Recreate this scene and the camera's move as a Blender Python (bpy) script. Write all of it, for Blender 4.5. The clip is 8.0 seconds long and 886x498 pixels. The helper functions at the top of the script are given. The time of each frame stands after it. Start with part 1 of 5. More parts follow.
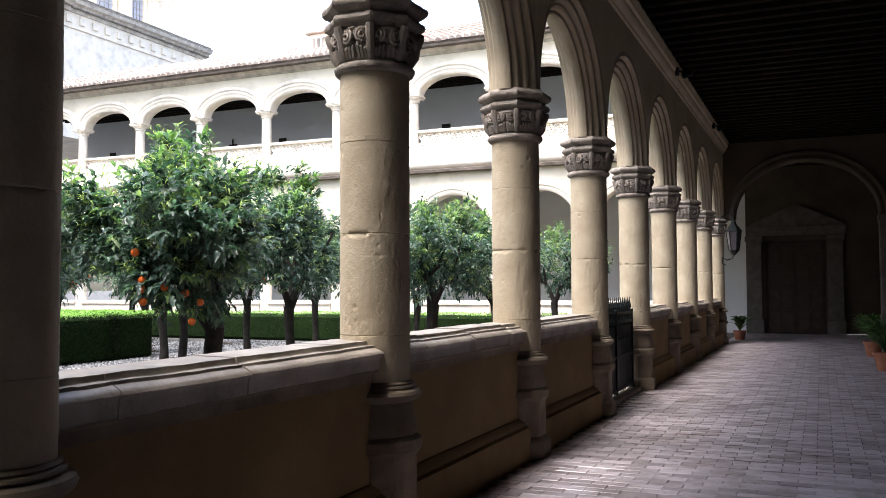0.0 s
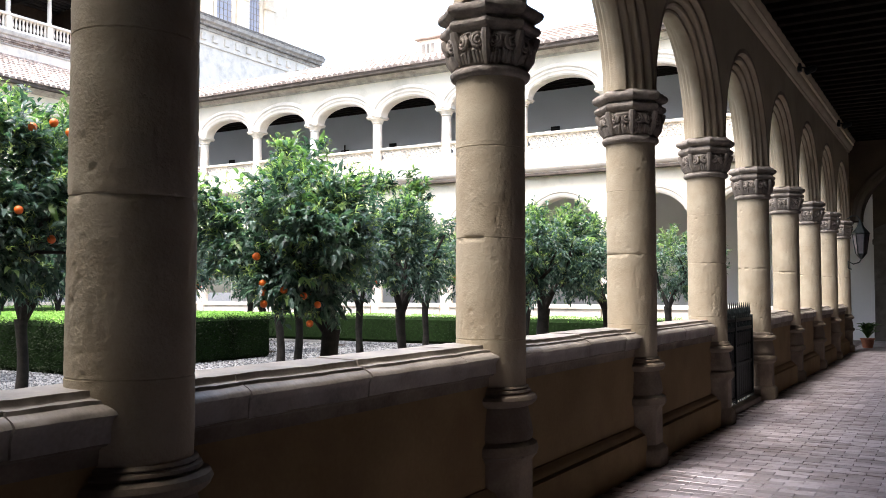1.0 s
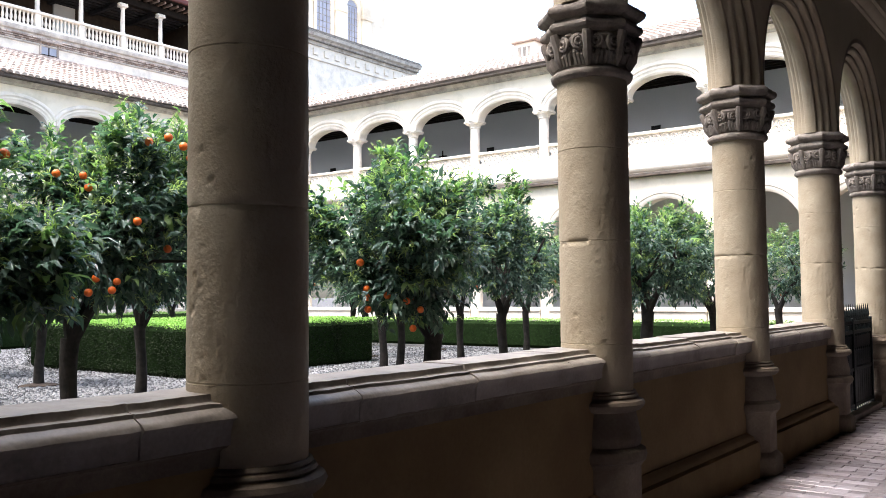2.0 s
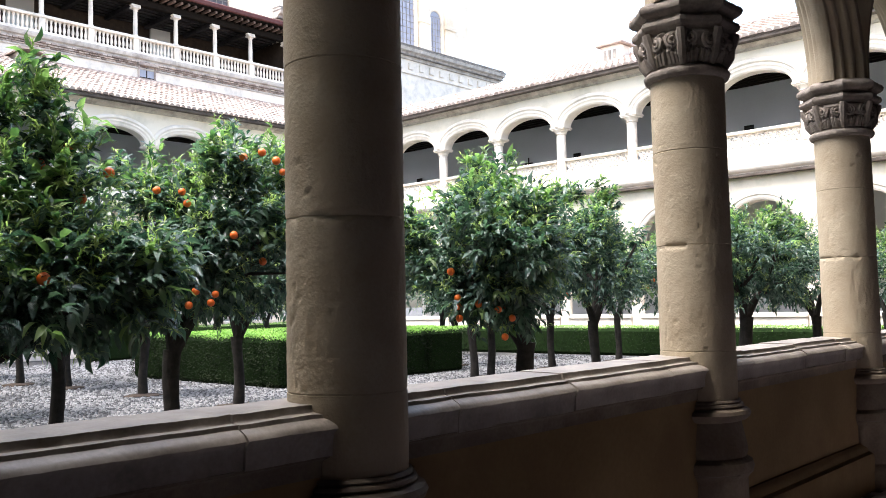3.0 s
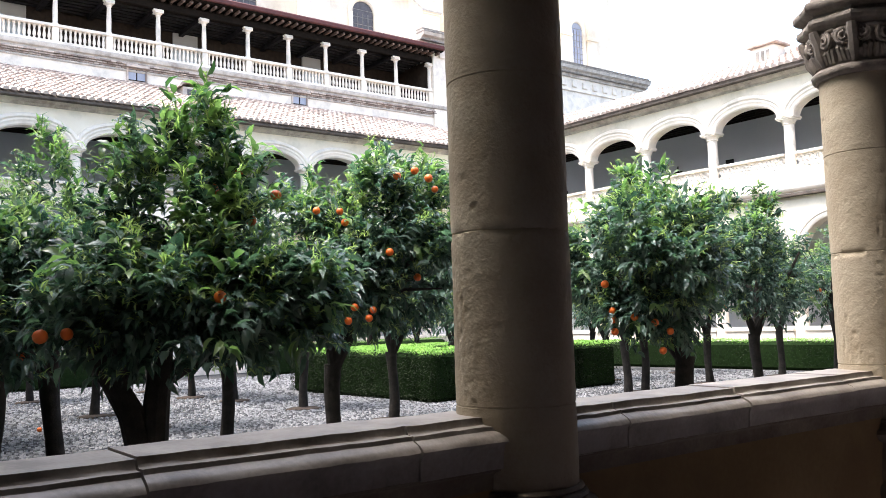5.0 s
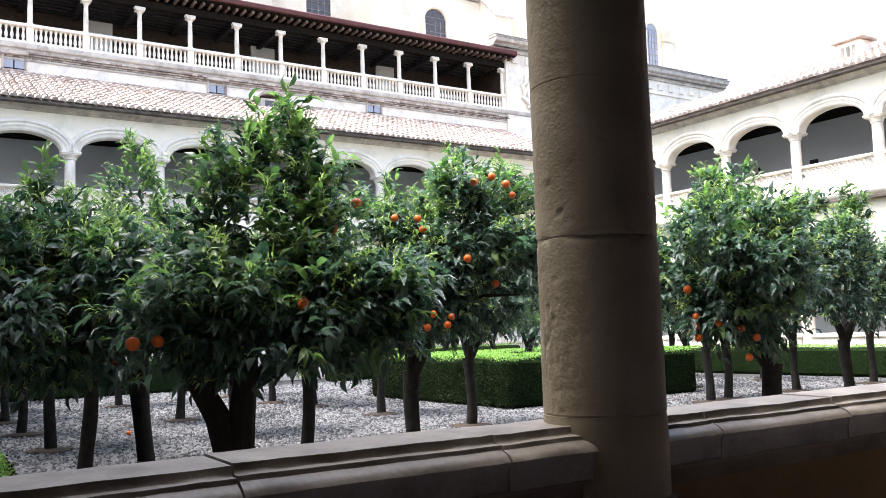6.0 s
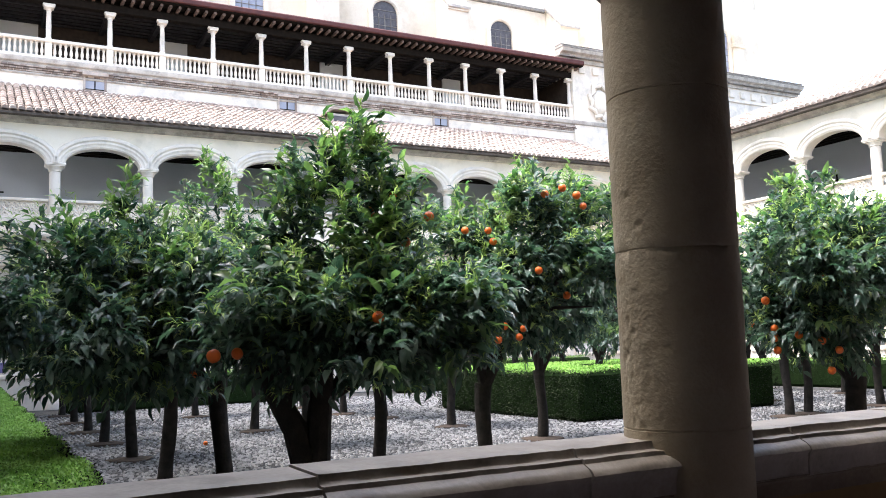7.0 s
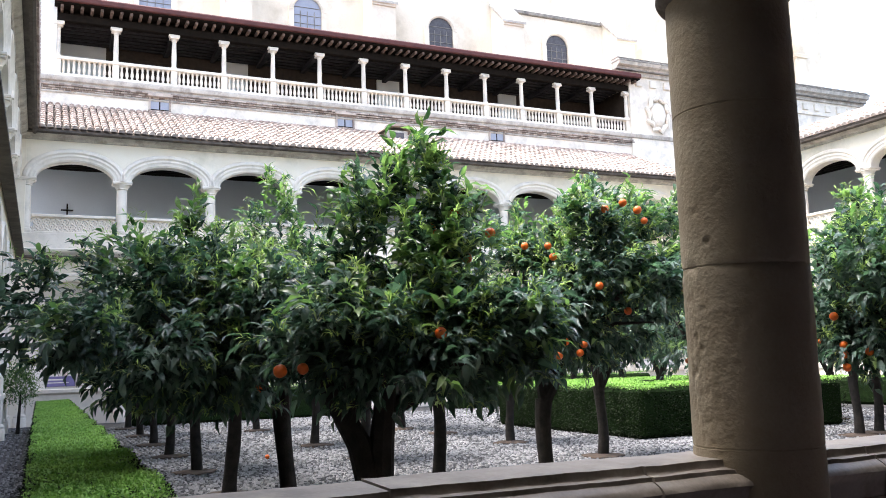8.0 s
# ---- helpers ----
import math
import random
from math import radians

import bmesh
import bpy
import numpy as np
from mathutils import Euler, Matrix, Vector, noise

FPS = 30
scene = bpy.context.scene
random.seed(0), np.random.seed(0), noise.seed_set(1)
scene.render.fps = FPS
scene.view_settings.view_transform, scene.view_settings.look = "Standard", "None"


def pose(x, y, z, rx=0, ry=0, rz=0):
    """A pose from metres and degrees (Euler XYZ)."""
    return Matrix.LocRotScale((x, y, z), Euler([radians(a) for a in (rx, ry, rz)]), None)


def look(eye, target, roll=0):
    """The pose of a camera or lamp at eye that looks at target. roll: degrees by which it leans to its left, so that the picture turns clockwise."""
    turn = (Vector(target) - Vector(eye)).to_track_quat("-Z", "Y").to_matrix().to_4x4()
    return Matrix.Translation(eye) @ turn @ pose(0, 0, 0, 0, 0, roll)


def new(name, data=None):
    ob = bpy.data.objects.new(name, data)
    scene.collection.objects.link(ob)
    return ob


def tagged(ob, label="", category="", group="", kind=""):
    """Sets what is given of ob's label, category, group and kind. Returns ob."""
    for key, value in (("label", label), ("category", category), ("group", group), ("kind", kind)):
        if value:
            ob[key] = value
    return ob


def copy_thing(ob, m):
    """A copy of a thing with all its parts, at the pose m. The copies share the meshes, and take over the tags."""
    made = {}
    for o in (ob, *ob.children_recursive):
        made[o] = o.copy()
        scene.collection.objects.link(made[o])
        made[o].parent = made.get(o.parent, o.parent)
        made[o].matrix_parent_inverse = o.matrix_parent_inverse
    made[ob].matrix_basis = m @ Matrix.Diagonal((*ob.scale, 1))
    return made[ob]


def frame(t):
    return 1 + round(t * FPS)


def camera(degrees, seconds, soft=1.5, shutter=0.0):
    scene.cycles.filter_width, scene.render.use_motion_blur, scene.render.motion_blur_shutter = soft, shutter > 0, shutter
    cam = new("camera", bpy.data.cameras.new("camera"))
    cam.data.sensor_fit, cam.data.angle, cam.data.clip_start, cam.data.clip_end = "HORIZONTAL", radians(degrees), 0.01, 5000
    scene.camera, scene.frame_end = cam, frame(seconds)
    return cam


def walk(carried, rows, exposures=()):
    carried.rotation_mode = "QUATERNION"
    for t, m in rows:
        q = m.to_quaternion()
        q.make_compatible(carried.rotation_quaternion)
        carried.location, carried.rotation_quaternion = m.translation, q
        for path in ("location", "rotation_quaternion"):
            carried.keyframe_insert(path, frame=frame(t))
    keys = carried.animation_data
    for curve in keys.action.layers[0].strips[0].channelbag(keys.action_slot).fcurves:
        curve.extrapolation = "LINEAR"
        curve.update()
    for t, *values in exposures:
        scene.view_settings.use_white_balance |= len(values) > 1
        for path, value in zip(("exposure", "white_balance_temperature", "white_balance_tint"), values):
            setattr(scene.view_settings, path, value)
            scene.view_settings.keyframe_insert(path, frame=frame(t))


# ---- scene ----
cam = camera(54.0, 8.0, soft=0.9)
PATH = [
    (0, (2.603, -0.127, 1.541), (1.807, 1.706, 1.63), -0.3),
    (0.5, (2.573, -0.14, 1.546), (1.671, 1.642, 1.642), 0.1),
    (1, (2.558, -0.153, 1.548), (1.543, 1.567, 1.645), -0.0),
    (1.5, (2.555, -0.181, 1.55), (1.442, 1.478, 1.65), -0.2),
    (3, (2.48, -0.167, 1.552), (1.126, 1.299, 1.682), -1.3),
    (3.5, (2.461, -0.173, 1.55), (1.047, 1.235, 1.692), -1.6),
    (4, (2.455, -0.186, 1.55), (0.982, 1.158, 1.704), -1.8),
    (4.5, (2.449, -0.208, 1.546), (0.925, 1.077, 1.71), -1.8),
    (6, (2.397, -0.254, 1.556), (0.726, 0.828, 1.747), -1.9),
    (6.5, (2.389, -0.269, 1.56), (0.679, 0.748, 1.764), -1.9),
    (7, (2.39, -0.294, 1.561), (0.644, 0.655, 1.784), -1.9),
    (7.5, (2.398, -0.321, 1.562), (0.624, 0.569, 1.803), -1.8),
    (8, (2.406, -0.347, 1.567), (0.606, 0.487, 1.828), -1.7),
]
EXPOSURE = 2.4
walk(cam, [(t, look(eye, target, roll)) for t, eye, target, roll in PATH], [(0.0, EXPOSURE), (8.0, EXPOSURE)])

# ---- world and sun: a bright hazy sky ----
world = bpy.data.worlds.new("world")
scene.world = world
world.use_nodes = True
wn, wl = world.node_tree.nodes, world.node_tree.links
sky = wn.new("ShaderNodeTexSky")
sky.sky_type, sky.sun_disc = "NISHITA", False
SUN_UP, SUN_TURN = radians(68), radians(205)
sky.sun_elevation, sky.sun_rotation = SUN_UP, SUN_TURN
sky.air_density, sky.dust_density, sky.ozone_density = 1.0, 4.0, 1.0
hsv = wn.new("ShaderNodeHueSaturation")
hsv.inputs["Saturation"].default_value = 0.88
wl.new(sky.outputs[0], hsv.inputs["Color"])
wl.new(hsv.outputs[0], wn["Background"].inputs["Color"])
wn["Background"].inputs["Strength"].default_value = 0.162
sun = new("sun", bpy.data.lights.new("sun", "SUN"))
sun.data.energy, sun.data.angle, sun.data.color = 1.4, radians(42), (1.0, 0.98, 0.99)
SUN_WAY = Vector((math.sin(SUN_TURN) * math.cos(SUN_UP), math.cos(SUN_TURN) * math.cos(SUN_UP), math.sin(SUN_UP)))
sun.matrix_world = look(SUN_WAY * 60, (0, 0, 0))


# ---- materials ----
def material(name, low, high, rough=0.85, scale=3.0, fine=40.0, bump=0.3, metal=0.0, island=0.0, stain=None, stain_scale=1.2, obj=0.0, spec=0.3, depth=0.01, voronoi=0.0):
    """Two-scale colour variation between low and high, with fine relief; stain: a third colour in patches."""
    m = bpy.data.materials.new(name)
    m.use_nodes = True
    n, l = m.node_tree.nodes, m.node_tree.links
    b = n["Principled BSDF"]
    geo = n.new("ShaderNodeNewGeometry")
    big, small = n.new("ShaderNodeTexNoise"), n.new("ShaderNodeTexNoise")
    for t, s, d in ((big, scale, 5), (small, fine, 4)):
        t.inputs["Scale"].default_value, t.inputs["Detail"].default_value = s, d
        l.new(geo.outputs["Position"], t.inputs["Vector"])
    add = n.new("ShaderNodeMath")
    add.operation = "MULTIPLY_ADD"
    add.inputs[1].default_value = 0.35
    l.new(small.outputs["Fac"], add.inputs[0])
    l.new(big.outputs["Fac"], add.inputs[2])
    value = add.outputs[0]
    for amount, source in ((island, geo.outputs["Random Per Island"]), (obj, None)):
        if amount:
            if source is None:
                source = n.new("ShaderNodeObjectInfo").outputs["Random"]
            more = n.new("ShaderNodeMath")
            more.operation = "MULTIPLY_ADD"
            more.inputs[1].default_value = amount
            l.new(source, more.inputs[0])
            l.new(value, more.inputs[2])
            less = n.new("ShaderNodeMath")
            less.operation = "SUBTRACT"
            less.inputs[1].default_value = amount / 2
            l.new(more.outputs[0], less.inputs[0])
            value = less.outputs[0]
    ramp = n.new("ShaderNodeValToRGB")
    ramp.color_ramp.elements[0].position, ramp.color_ramp.elements[1].position = 0.42, 0.92
    ramp.color_ramp.elements[0].color, ramp.color_ramp.elements[1].color = (*low, 1), (*high, 1)
    l.new(value, ramp.inputs[0])
    colour = ramp.outputs[0]
    if stain:
        patch, mask, mix = n.new("ShaderNodeTexNoise"), n.new("ShaderNodeValToRGB"), n.new("ShaderNodeMixRGB")
        patch.inputs["Scale"].default_value, patch.inputs["Detail"].default_value, patch.inputs["Roughness"].default_value = stain_scale, 8, 0.65
        l.new(geo.outputs["Position"], patch.inputs["Vector"])
        mask.color_ramp.elements[0].position, mask.color_ramp.elements[1].position = 0.5, 0.68
        mask.color_ramp.elements[1].color = (0.75, 0.75, 0.75, 1)
        l.new(patch.outputs["Fac"], mask.inputs[0])
        l.new(mask.outputs[0], mix.inputs[0])
        l.new(colour, mix.inputs[1])
        mix.inputs[2].default_value = (*stain, 1)
        colour = mix.outputs[0]
    l.new(colour, b.inputs["Base Color"])
    b.inputs["Roughness"].default_value, b.inputs["Metallic"].default_value = rough, metal
    b.inputs["Specular IOR Level"].default_value = spec
    if bump:
        bm = n.new("ShaderNodeBump")
        bm.inputs["Strength"].default_value, bm.inputs["Distance"].default_value = bump, depth
        height = value
        if voronoi:
            vor = n.new("ShaderNodeTexVoronoi")
            vor.inputs["Scale"].default_value = voronoi
            l.new(geo.outputs["Position"], vor.inputs["Vector"])
            height = vor.outputs["Distance"]
        l.new(height, bm.inputs["Height"])
        l.new(bm.outputs[0], b.inputs["Normal"])
    return m


STONE = material("warm limestone", (0.335, 0.274, 0.190), (0.455, 0.392, 0.290), 0.9, 4, 75, 0.8, depth=0.011, stain=(0.40, 0.33, 0.24), stain_scale=2.2)
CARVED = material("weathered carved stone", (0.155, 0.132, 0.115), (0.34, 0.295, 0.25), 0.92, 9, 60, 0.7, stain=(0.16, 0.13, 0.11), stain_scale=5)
# darker than the shafts, patchy, and varied from object to object
FOOTSTONE = material("dark patchy base stone", (0.095, 0.072, 0.052), (0.24, 0.195, 0.145), 0.85, 3.5, 50, 0.6, stain=(0.13, 0.10, 0.08), stain_scale=3, obj=0.3)
# plaster with the dim gallery's shade put into its colour
SHADEWALL = material("brown plaster darkened as shade", (0.062, 0.046, 0.033), (0.110, 0.084, 0.061), 0.92, 1.2, 25, 0.3, stain=(0.10, 0.075, 0.055))
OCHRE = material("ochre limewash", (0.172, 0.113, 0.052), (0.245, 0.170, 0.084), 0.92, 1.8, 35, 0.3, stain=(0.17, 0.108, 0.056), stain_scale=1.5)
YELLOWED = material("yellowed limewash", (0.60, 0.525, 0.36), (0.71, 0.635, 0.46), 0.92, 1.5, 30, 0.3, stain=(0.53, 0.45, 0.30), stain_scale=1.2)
COPING = material("worn grey coping stone", (0.155, 0.130, 0.108), (0.37, 0.325, 0.275), 0.5, 5, 60, 0.3, stain=(0.27, 0.235, 0.21), stain_scale=4, obj=0.2, spec=0.5)
PLASTER = material("pale cream plaster", (0.81, 0.715, 0.570), (0.88, 0.80, 0.665), 0.9, 1.2, 30, 0.2, stain=(0.60, 0.54, 0.42), stain_scale=0.8)
WHITE = material("whitewashed wall", (0.74, 0.73, 0.70), (0.82, 0.81, 0.79), 0.9, 0.8, 25, 0.15)
GREYWALL = material("pale gallery wall", (0.48, 0.50, 0.525), (0.57, 0.59, 0.61), 0.92, 0.6, 20, 0.15)
FACESTONE = material("pale facade stone", (0.75, 0.668, 0.562), (0.86, 0.785, 0.685), 0.88, 2.0, 25, 0.4, stain=(0.55, 0.50, 0.43), stain_scale=1.6)
WEATHERED = material("rain-stained moulding stone", (0.38, 0.34, 0.30), (0.68, 0.63, 0.56), 0.92, 3, 25, 0.5, stain=(0.26, 0.22, 0.19), stain_scale=2.5)
DRIP = material("dark drip edge and tile-gap shade", (0.050, 0.040, 0.033), (0.14, 0.115, 0.095), 0.92, 3, 30, 0.4)
# dark stone, deepened further to hold the weak light of the gallery end
PORTAL = material("dark portal stone deepened as shade", (0.085, 0.075, 0.062), (0.16, 0.142, 0.12), 0.92, 5, 40, 0.5)
DARKLEDGE = material("dark grey ledge stone", (0.13, 0.12, 0.11), (0.36, 0.33, 0.29), 0.92, 4, 30, 0.6)
CHURCH = material("sunny church ashlar", (0.76, 0.66, 0.52), (0.86, 0.775, 0.65), 0.9, 0.6, 12, 0.3, stain=(0.55, 0.46, 0.34), stain_scale=0.5)
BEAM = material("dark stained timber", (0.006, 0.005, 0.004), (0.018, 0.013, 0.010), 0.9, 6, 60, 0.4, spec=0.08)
EAVEWOOD = material("weathered pale timber", (0.10, 0.065, 0.052), (0.21, 0.15, 0.12), 0.8, 6, 50, 0.3)
LOGWOOD = material("grey-dark joinery timber", (0.020, 0.018, 0.020), (0.055, 0.050, 0.054), 0.85, 6, 50, 0.3)
REDWOOD = material("red-brown painted eaves board", (0.065, 0.020, 0.018), (0.11, 0.035, 0.030), 0.6, 4, 40, 0.3)
TILE = material("weathered clay roof tile", (0.29, 0.225, 0.19), (0.52, 0.44, 0.385), 0.9, 3, 30, 0.4, island=0.5, stain=(0.42, 0.36, 0.315), stain_scale=1.5)
BRICKWORK = material("weathered cornice brick", (0.24, 0.185, 0.155), (0.52, 0.44, 0.38), 0.92, 3, 30, 0.4, island=0.7, stain=(0.20, 0.17, 0.15), stain_scale=2.0)
BRICK = material("worn paving brick", (0.245, 0.208, 0.218), (0.49, 0.44, 0.468), 0.38, 3, 22, 0.6, island=0.7, stain=(0.17, 0.115, 0.10), stain_scale=2.2, spec=0.9, depth=0.02)
BRICK_ONE = material("worn single paving brick", (0.245, 0.208, 0.218), (0.49, 0.44, 0.468), 0.38, 3, 22, 0.6, obj=0.7, stain=(0.17, 0.115, 0.10), stain_scale=2.2, spec=0.9, depth=0.02)
MORTAR = material("grey floor mortar", (0.15, 0.13, 0.12), (0.26, 0.235, 0.225), 0.95, 6, 60, 0.4)
PEBBLE = material("grey river pebbles", (0.036, 0.037, 0.042), (0.215, 0.218, 0.226), 0.6, 3, 60, 0.2, island=0.9)
GROUND = material("earth packed with pebbles", (0.035, 0.034, 0.033), (0.12, 0.118, 0.116), 0.9, 14, 60, 1.0, depth=0.03, voronoi=16)
SOIL = material("dark damp soil", (0.035, 0.026, 0.02), (0.09, 0.065, 0.05), 0.95, 8, 50, 0.8)
BARK = material("dark orange-tree bark", (0.008, 0.007, 0.006), (0.032, 0.027, 0.023), 0.9, 10, 70, 0.9, depth=0.02)
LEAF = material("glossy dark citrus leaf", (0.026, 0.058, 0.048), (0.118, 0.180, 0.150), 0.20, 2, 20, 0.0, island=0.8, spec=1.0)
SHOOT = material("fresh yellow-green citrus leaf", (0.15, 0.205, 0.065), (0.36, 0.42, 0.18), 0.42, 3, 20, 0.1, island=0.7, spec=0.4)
YOUNG = material("half-grown sunlit yellow-green citrus leaf", (0.048, 0.100, 0.040), (0.175, 0.245, 0.100), 0.3, 3, 20, 0.0, island=0.7, spec=0.8)
ORANGE = material("ripe orange peel", (0.55, 0.085, 0.006), (0.66, 0.14, 0.010), 0.45, 12, 160, 0.25, spec=0.5)
# one box leaf in two tones: shade in the sides, skylight in the top
HEDGE = material("shade-dark clipped box leaf", (0.005, 0.008, 0.005), (0.028, 0.036, 0.021), 0.7, 2, 30, 0.1, island=0.4, spec=0.05)
HEDGETOP = material("sky-lit clipped box top", (0.125, 0.26, 0.048), (0.28, 0.45, 0.11), 0.5, 2, 30, 0.1, island=0.4)
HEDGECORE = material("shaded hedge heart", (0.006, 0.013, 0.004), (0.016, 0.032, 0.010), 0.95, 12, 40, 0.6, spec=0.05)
IRON = material("black-green wrought iron", (0.010, 0.014, 0.014), (0.028, 0.034, 0.034), 0.5, 12, 80, 0.3, metal=0.6)
DOORWOOD = material("old dark door wood", (0.030, 0.020, 0.014), (0.070, 0.048, 0.034), 0.6, 5, 60, 0.4)
TERRACOTTA = material("terracotta pot", (0.30, 0.12, 0.07), (0.45, 0.20, 0.12), 0.85, 8, 60, 0.3)
FERN = material("dull green pot leaf", (0.035, 0.075, 0.025), (0.13, 0.20, 0.075), 0.5, 3, 20, 0.1, island=0.6)
GLASS = material("grey leaded glass", (0.26, 0.27, 0.33), (0.38, 0.39, 0.45), 0.25, 1.5, 30, 0.1, spec=0.6)
BOARD = material("blue-violet printed board", (0.16, 0.15, 0.36), (0.24, 0.22, 0.46), 0.5, 3, 30, 0.05)
LAMPGLASS = material("dusty dark glass", (0.06, 0.055, 0.06), (0.12, 0.11, 0.115), 0.3, 6, 40, 0.1)

for lm, share in ((LEAF, 0.24), (SHOOT, 0.40), (YOUNG, 0.42), (FERN, 0.3), (HEDGETOP, 0.18)):     # daylight shines through the leaves a little
    n, l = lm.node_tree.nodes, lm.node_tree.links
    tl, mx = n.new("ShaderNodeBsdfTranslucent"), n.new("ShaderNodeMixShader")
    src = n["Principled BSDF"].inputs["Base Color"].links[0].from_socket
    warm = n.new("ShaderNodeMixRGB")
    warm.blend_type, warm.inputs[0].default_value, warm.inputs[2].default_value = "MULTIPLY", 1.0, (1.6, 2.1, 1.25, 1)
    l.new(src, warm.inputs[1])
    l.new(warm.outputs[0], tl.inputs["Color"])
    mx.inputs[0].default_value = share
    l.new(n["Principled BSDF"].outputs[0], mx.inputs[1])
    l.new(tl.outputs[0], mx.inputs[2])
    l.new(mx.outputs[0], n["Material Output"].inputs["Surface"])


# raised ribs along the citrus leaves
n, l = LEAF.node_tree.nodes, LEAF.node_tree.links
rib, wave, rb = n.new("ShaderNodeAttribute"), n.new("ShaderNodeMath"), n.new("ShaderNodeBump")
rib.attribute_name = "along"
wave.operation = "SINE"
l.new(rib.outputs["Fac"], wave.inputs[0])
l.new(wave.outputs[0], rb.inputs["Height"])
rb.inputs["Strength"].default_value, rb.inputs["Distance"].default_value = 0.8, 0.003
l.new(rb.outputs[0], n["Principled BSDF"].inputs["Normal"])


# ---- mesh tools ----
class Build:
    """Gathers points and faces of one mesh."""

    def __init__(self):
        self.v, self.f = [], []

    def add(self, verts, faces):
        k = len(self.v)
        self.v.extend(tuple(p) for p in verts)
        self.f.extend(tuple(i + k for i in f) for f in faces)
        return self

    def box(self, x0, y0, z0, x1, y1, z1, c=0.0):
        """A box with edges chamfered by c."""
        if c <= 0:
            v = [(x, y, z) for z in (z0, z1) for y in (y0, y1) for x in (x0, x1)]
            return self.add(v, [(0, 2, 3, 1), (4, 5, 7, 6), (0, 1, 5, 4), (2, 6, 7, 3), (0, 4, 6, 2), (1, 3, 7, 5)])
        v, ids = [], {}
        X, Y, Z = (x0, x1), (y0, y1), (z0, z1)
        for i in (0, 1):
            for j in (0, 1):
                for k in (0, 1):
                    dx, dy, dz = (c if i == 0 else -c), (c if j == 0 else -c), (c if k == 0 else -c)
                    for a in range(3):
                        ids[i, j, k, a] = len(v)
                        v.append((X[i] + dx * (a != 0), Y[j] + dy * (a != 1), Z[k] + dz * (a != 2)))
        f = []
        for a in range(3):
            for s in (0, 1):
                ring = [(0, 0), (1, 0), (1, 1), (0, 1)]
                q = []
                for p, r in ring:
                    t = [p, r]
                    t.insert(a, s)
                    q.append(ids[t[0], t[1], t[2], a])
                f.append(q if (s == 1) != (a == 1) else q[::-1])
        for a in range(3):
            b, e = (a + 1) % 3, (a + 2) % 3
            for s in (0, 1):
                for t in (0, 1):
                    lo, hi = [0, 0, 0], [0, 0, 0]
                    lo[b], lo[e], hi[b], hi[e], hi[a] = s, t, s, t, 1
                    q = [ids[(*lo, b)], ids[(*hi, b)], ids[(*hi, e)], ids[(*lo, e)]]
                    f.append(q if s == t else q[::-1])
        for i in (0, 1):
            for j in (0, 1):
                for k in (0, 1):
                    q = [ids[i, j, k, a] for a in range(3)]
                    f.append(q if (i + j + k) % 2 else q[::-1])
        return self.add(v, f)

    def lathe(self, profile, n=24, cx=0.0, cy=0.0, shape=None):
        """profile: (radius, z) from the bottom up; shape(angle, r, z) may change the radius."""
        v, f = [], []
        for r, z in profile:
            for i in range(n):
                a = 2 * math.pi * i / n
                rr = shape(a, r, z) if shape else r
                v.append((cx + rr * math.cos(a), cy + rr * math.sin(a), z))
        m = len(profile)
        for j in range(m - 1):
            for i in range(n):
                k = (i + 1) % n
                f.append((j * n + i, j * n + k, (j + 1) * n + k, (j + 1) * n + i))
        f.append(tuple(range(n))[::-1])
        f.append(tuple((m - 1) * n + i for i in range(n)))
        return self.add(v, f)

    def tube(self, points, radii, n=8):
        """A tapered tube through points."""
        v, f = [], []
        pts = [Vector(p) for p in points]
        for j, p in enumerate(pts):
            way = (pts[min(j + 1, len(pts) - 1)] - pts[max(j - 1, 0)]).normalized()
            side = way.cross(Vector((0.31, 0.95, 0.1))).normalized()
            up = side.cross(way)
            for i in range(n):
                a = 2 * math.pi * i / n
                v.append(p + (side * math.cos(a) + up * math.sin(a)) * radii[j])
        for j in range(len(pts) - 1):
            for i in range(n):
                k = (i + 1) % n
                f.append((j * n + i, j * n + k, (j + 1) * n + k, (j + 1) * n + i))
        f.append(tuple(range(n))[::-1])
        f.append(tuple((len(pts) - 1) * n + i for i in range(n)))
        return self.add(v, f)

    def prism(self, profile, x0, x1, caps=True):
        """A closed (y, z) profile drawn along x."""
        n = len(profile)
        v = [(x, y, z) for x in (x0, x1) for y, z in profile]
        f = [(i, (i + 1) % n, n + (i + 1) % n, n + i) for i in range(n)]
        if caps:
            f += [tuple(range(n))[::-1], tuple(range(n, 2 * n))]
        return self.add(v, f)

    def run(self, profile, xs):
        """A closed (y, z) profile drawn through the stations xs, one skin with two end faces."""
        n = len(profile)
        v = [(x, y, z) for x in xs for y, z in profile]
        f = [(j * n + i, j * n + (i + 1) % n, (j + 1) * n + (i + 1) % n, (j + 1) * n + i) for j in range(len(xs) - 1) for i in range(n)]
        return self.add(v, f + [tuple(range(n))[::-1], tuple(range((len(xs) - 1) * n, len(xs) * n))])

    def arch(self, profile, rx, rz, cx, z0, n=28, a0=0.0, a1=math.pi):
        """A closed profile of (y, offset outward) swept along an elliptic arch in the xz plane."""
        k = len(profile)
        v, f = [], []
        for i in range(n + 1):
            a = a0 + (a1 - a0) * i / n
            for y, o in profile:
                v.append((cx - (rx + o) * math.cos(a), y, z0 + (rz + o) * math.sin(a)))
        for i in range(n):
            for j in range(k):
                q = (j + 1) % k
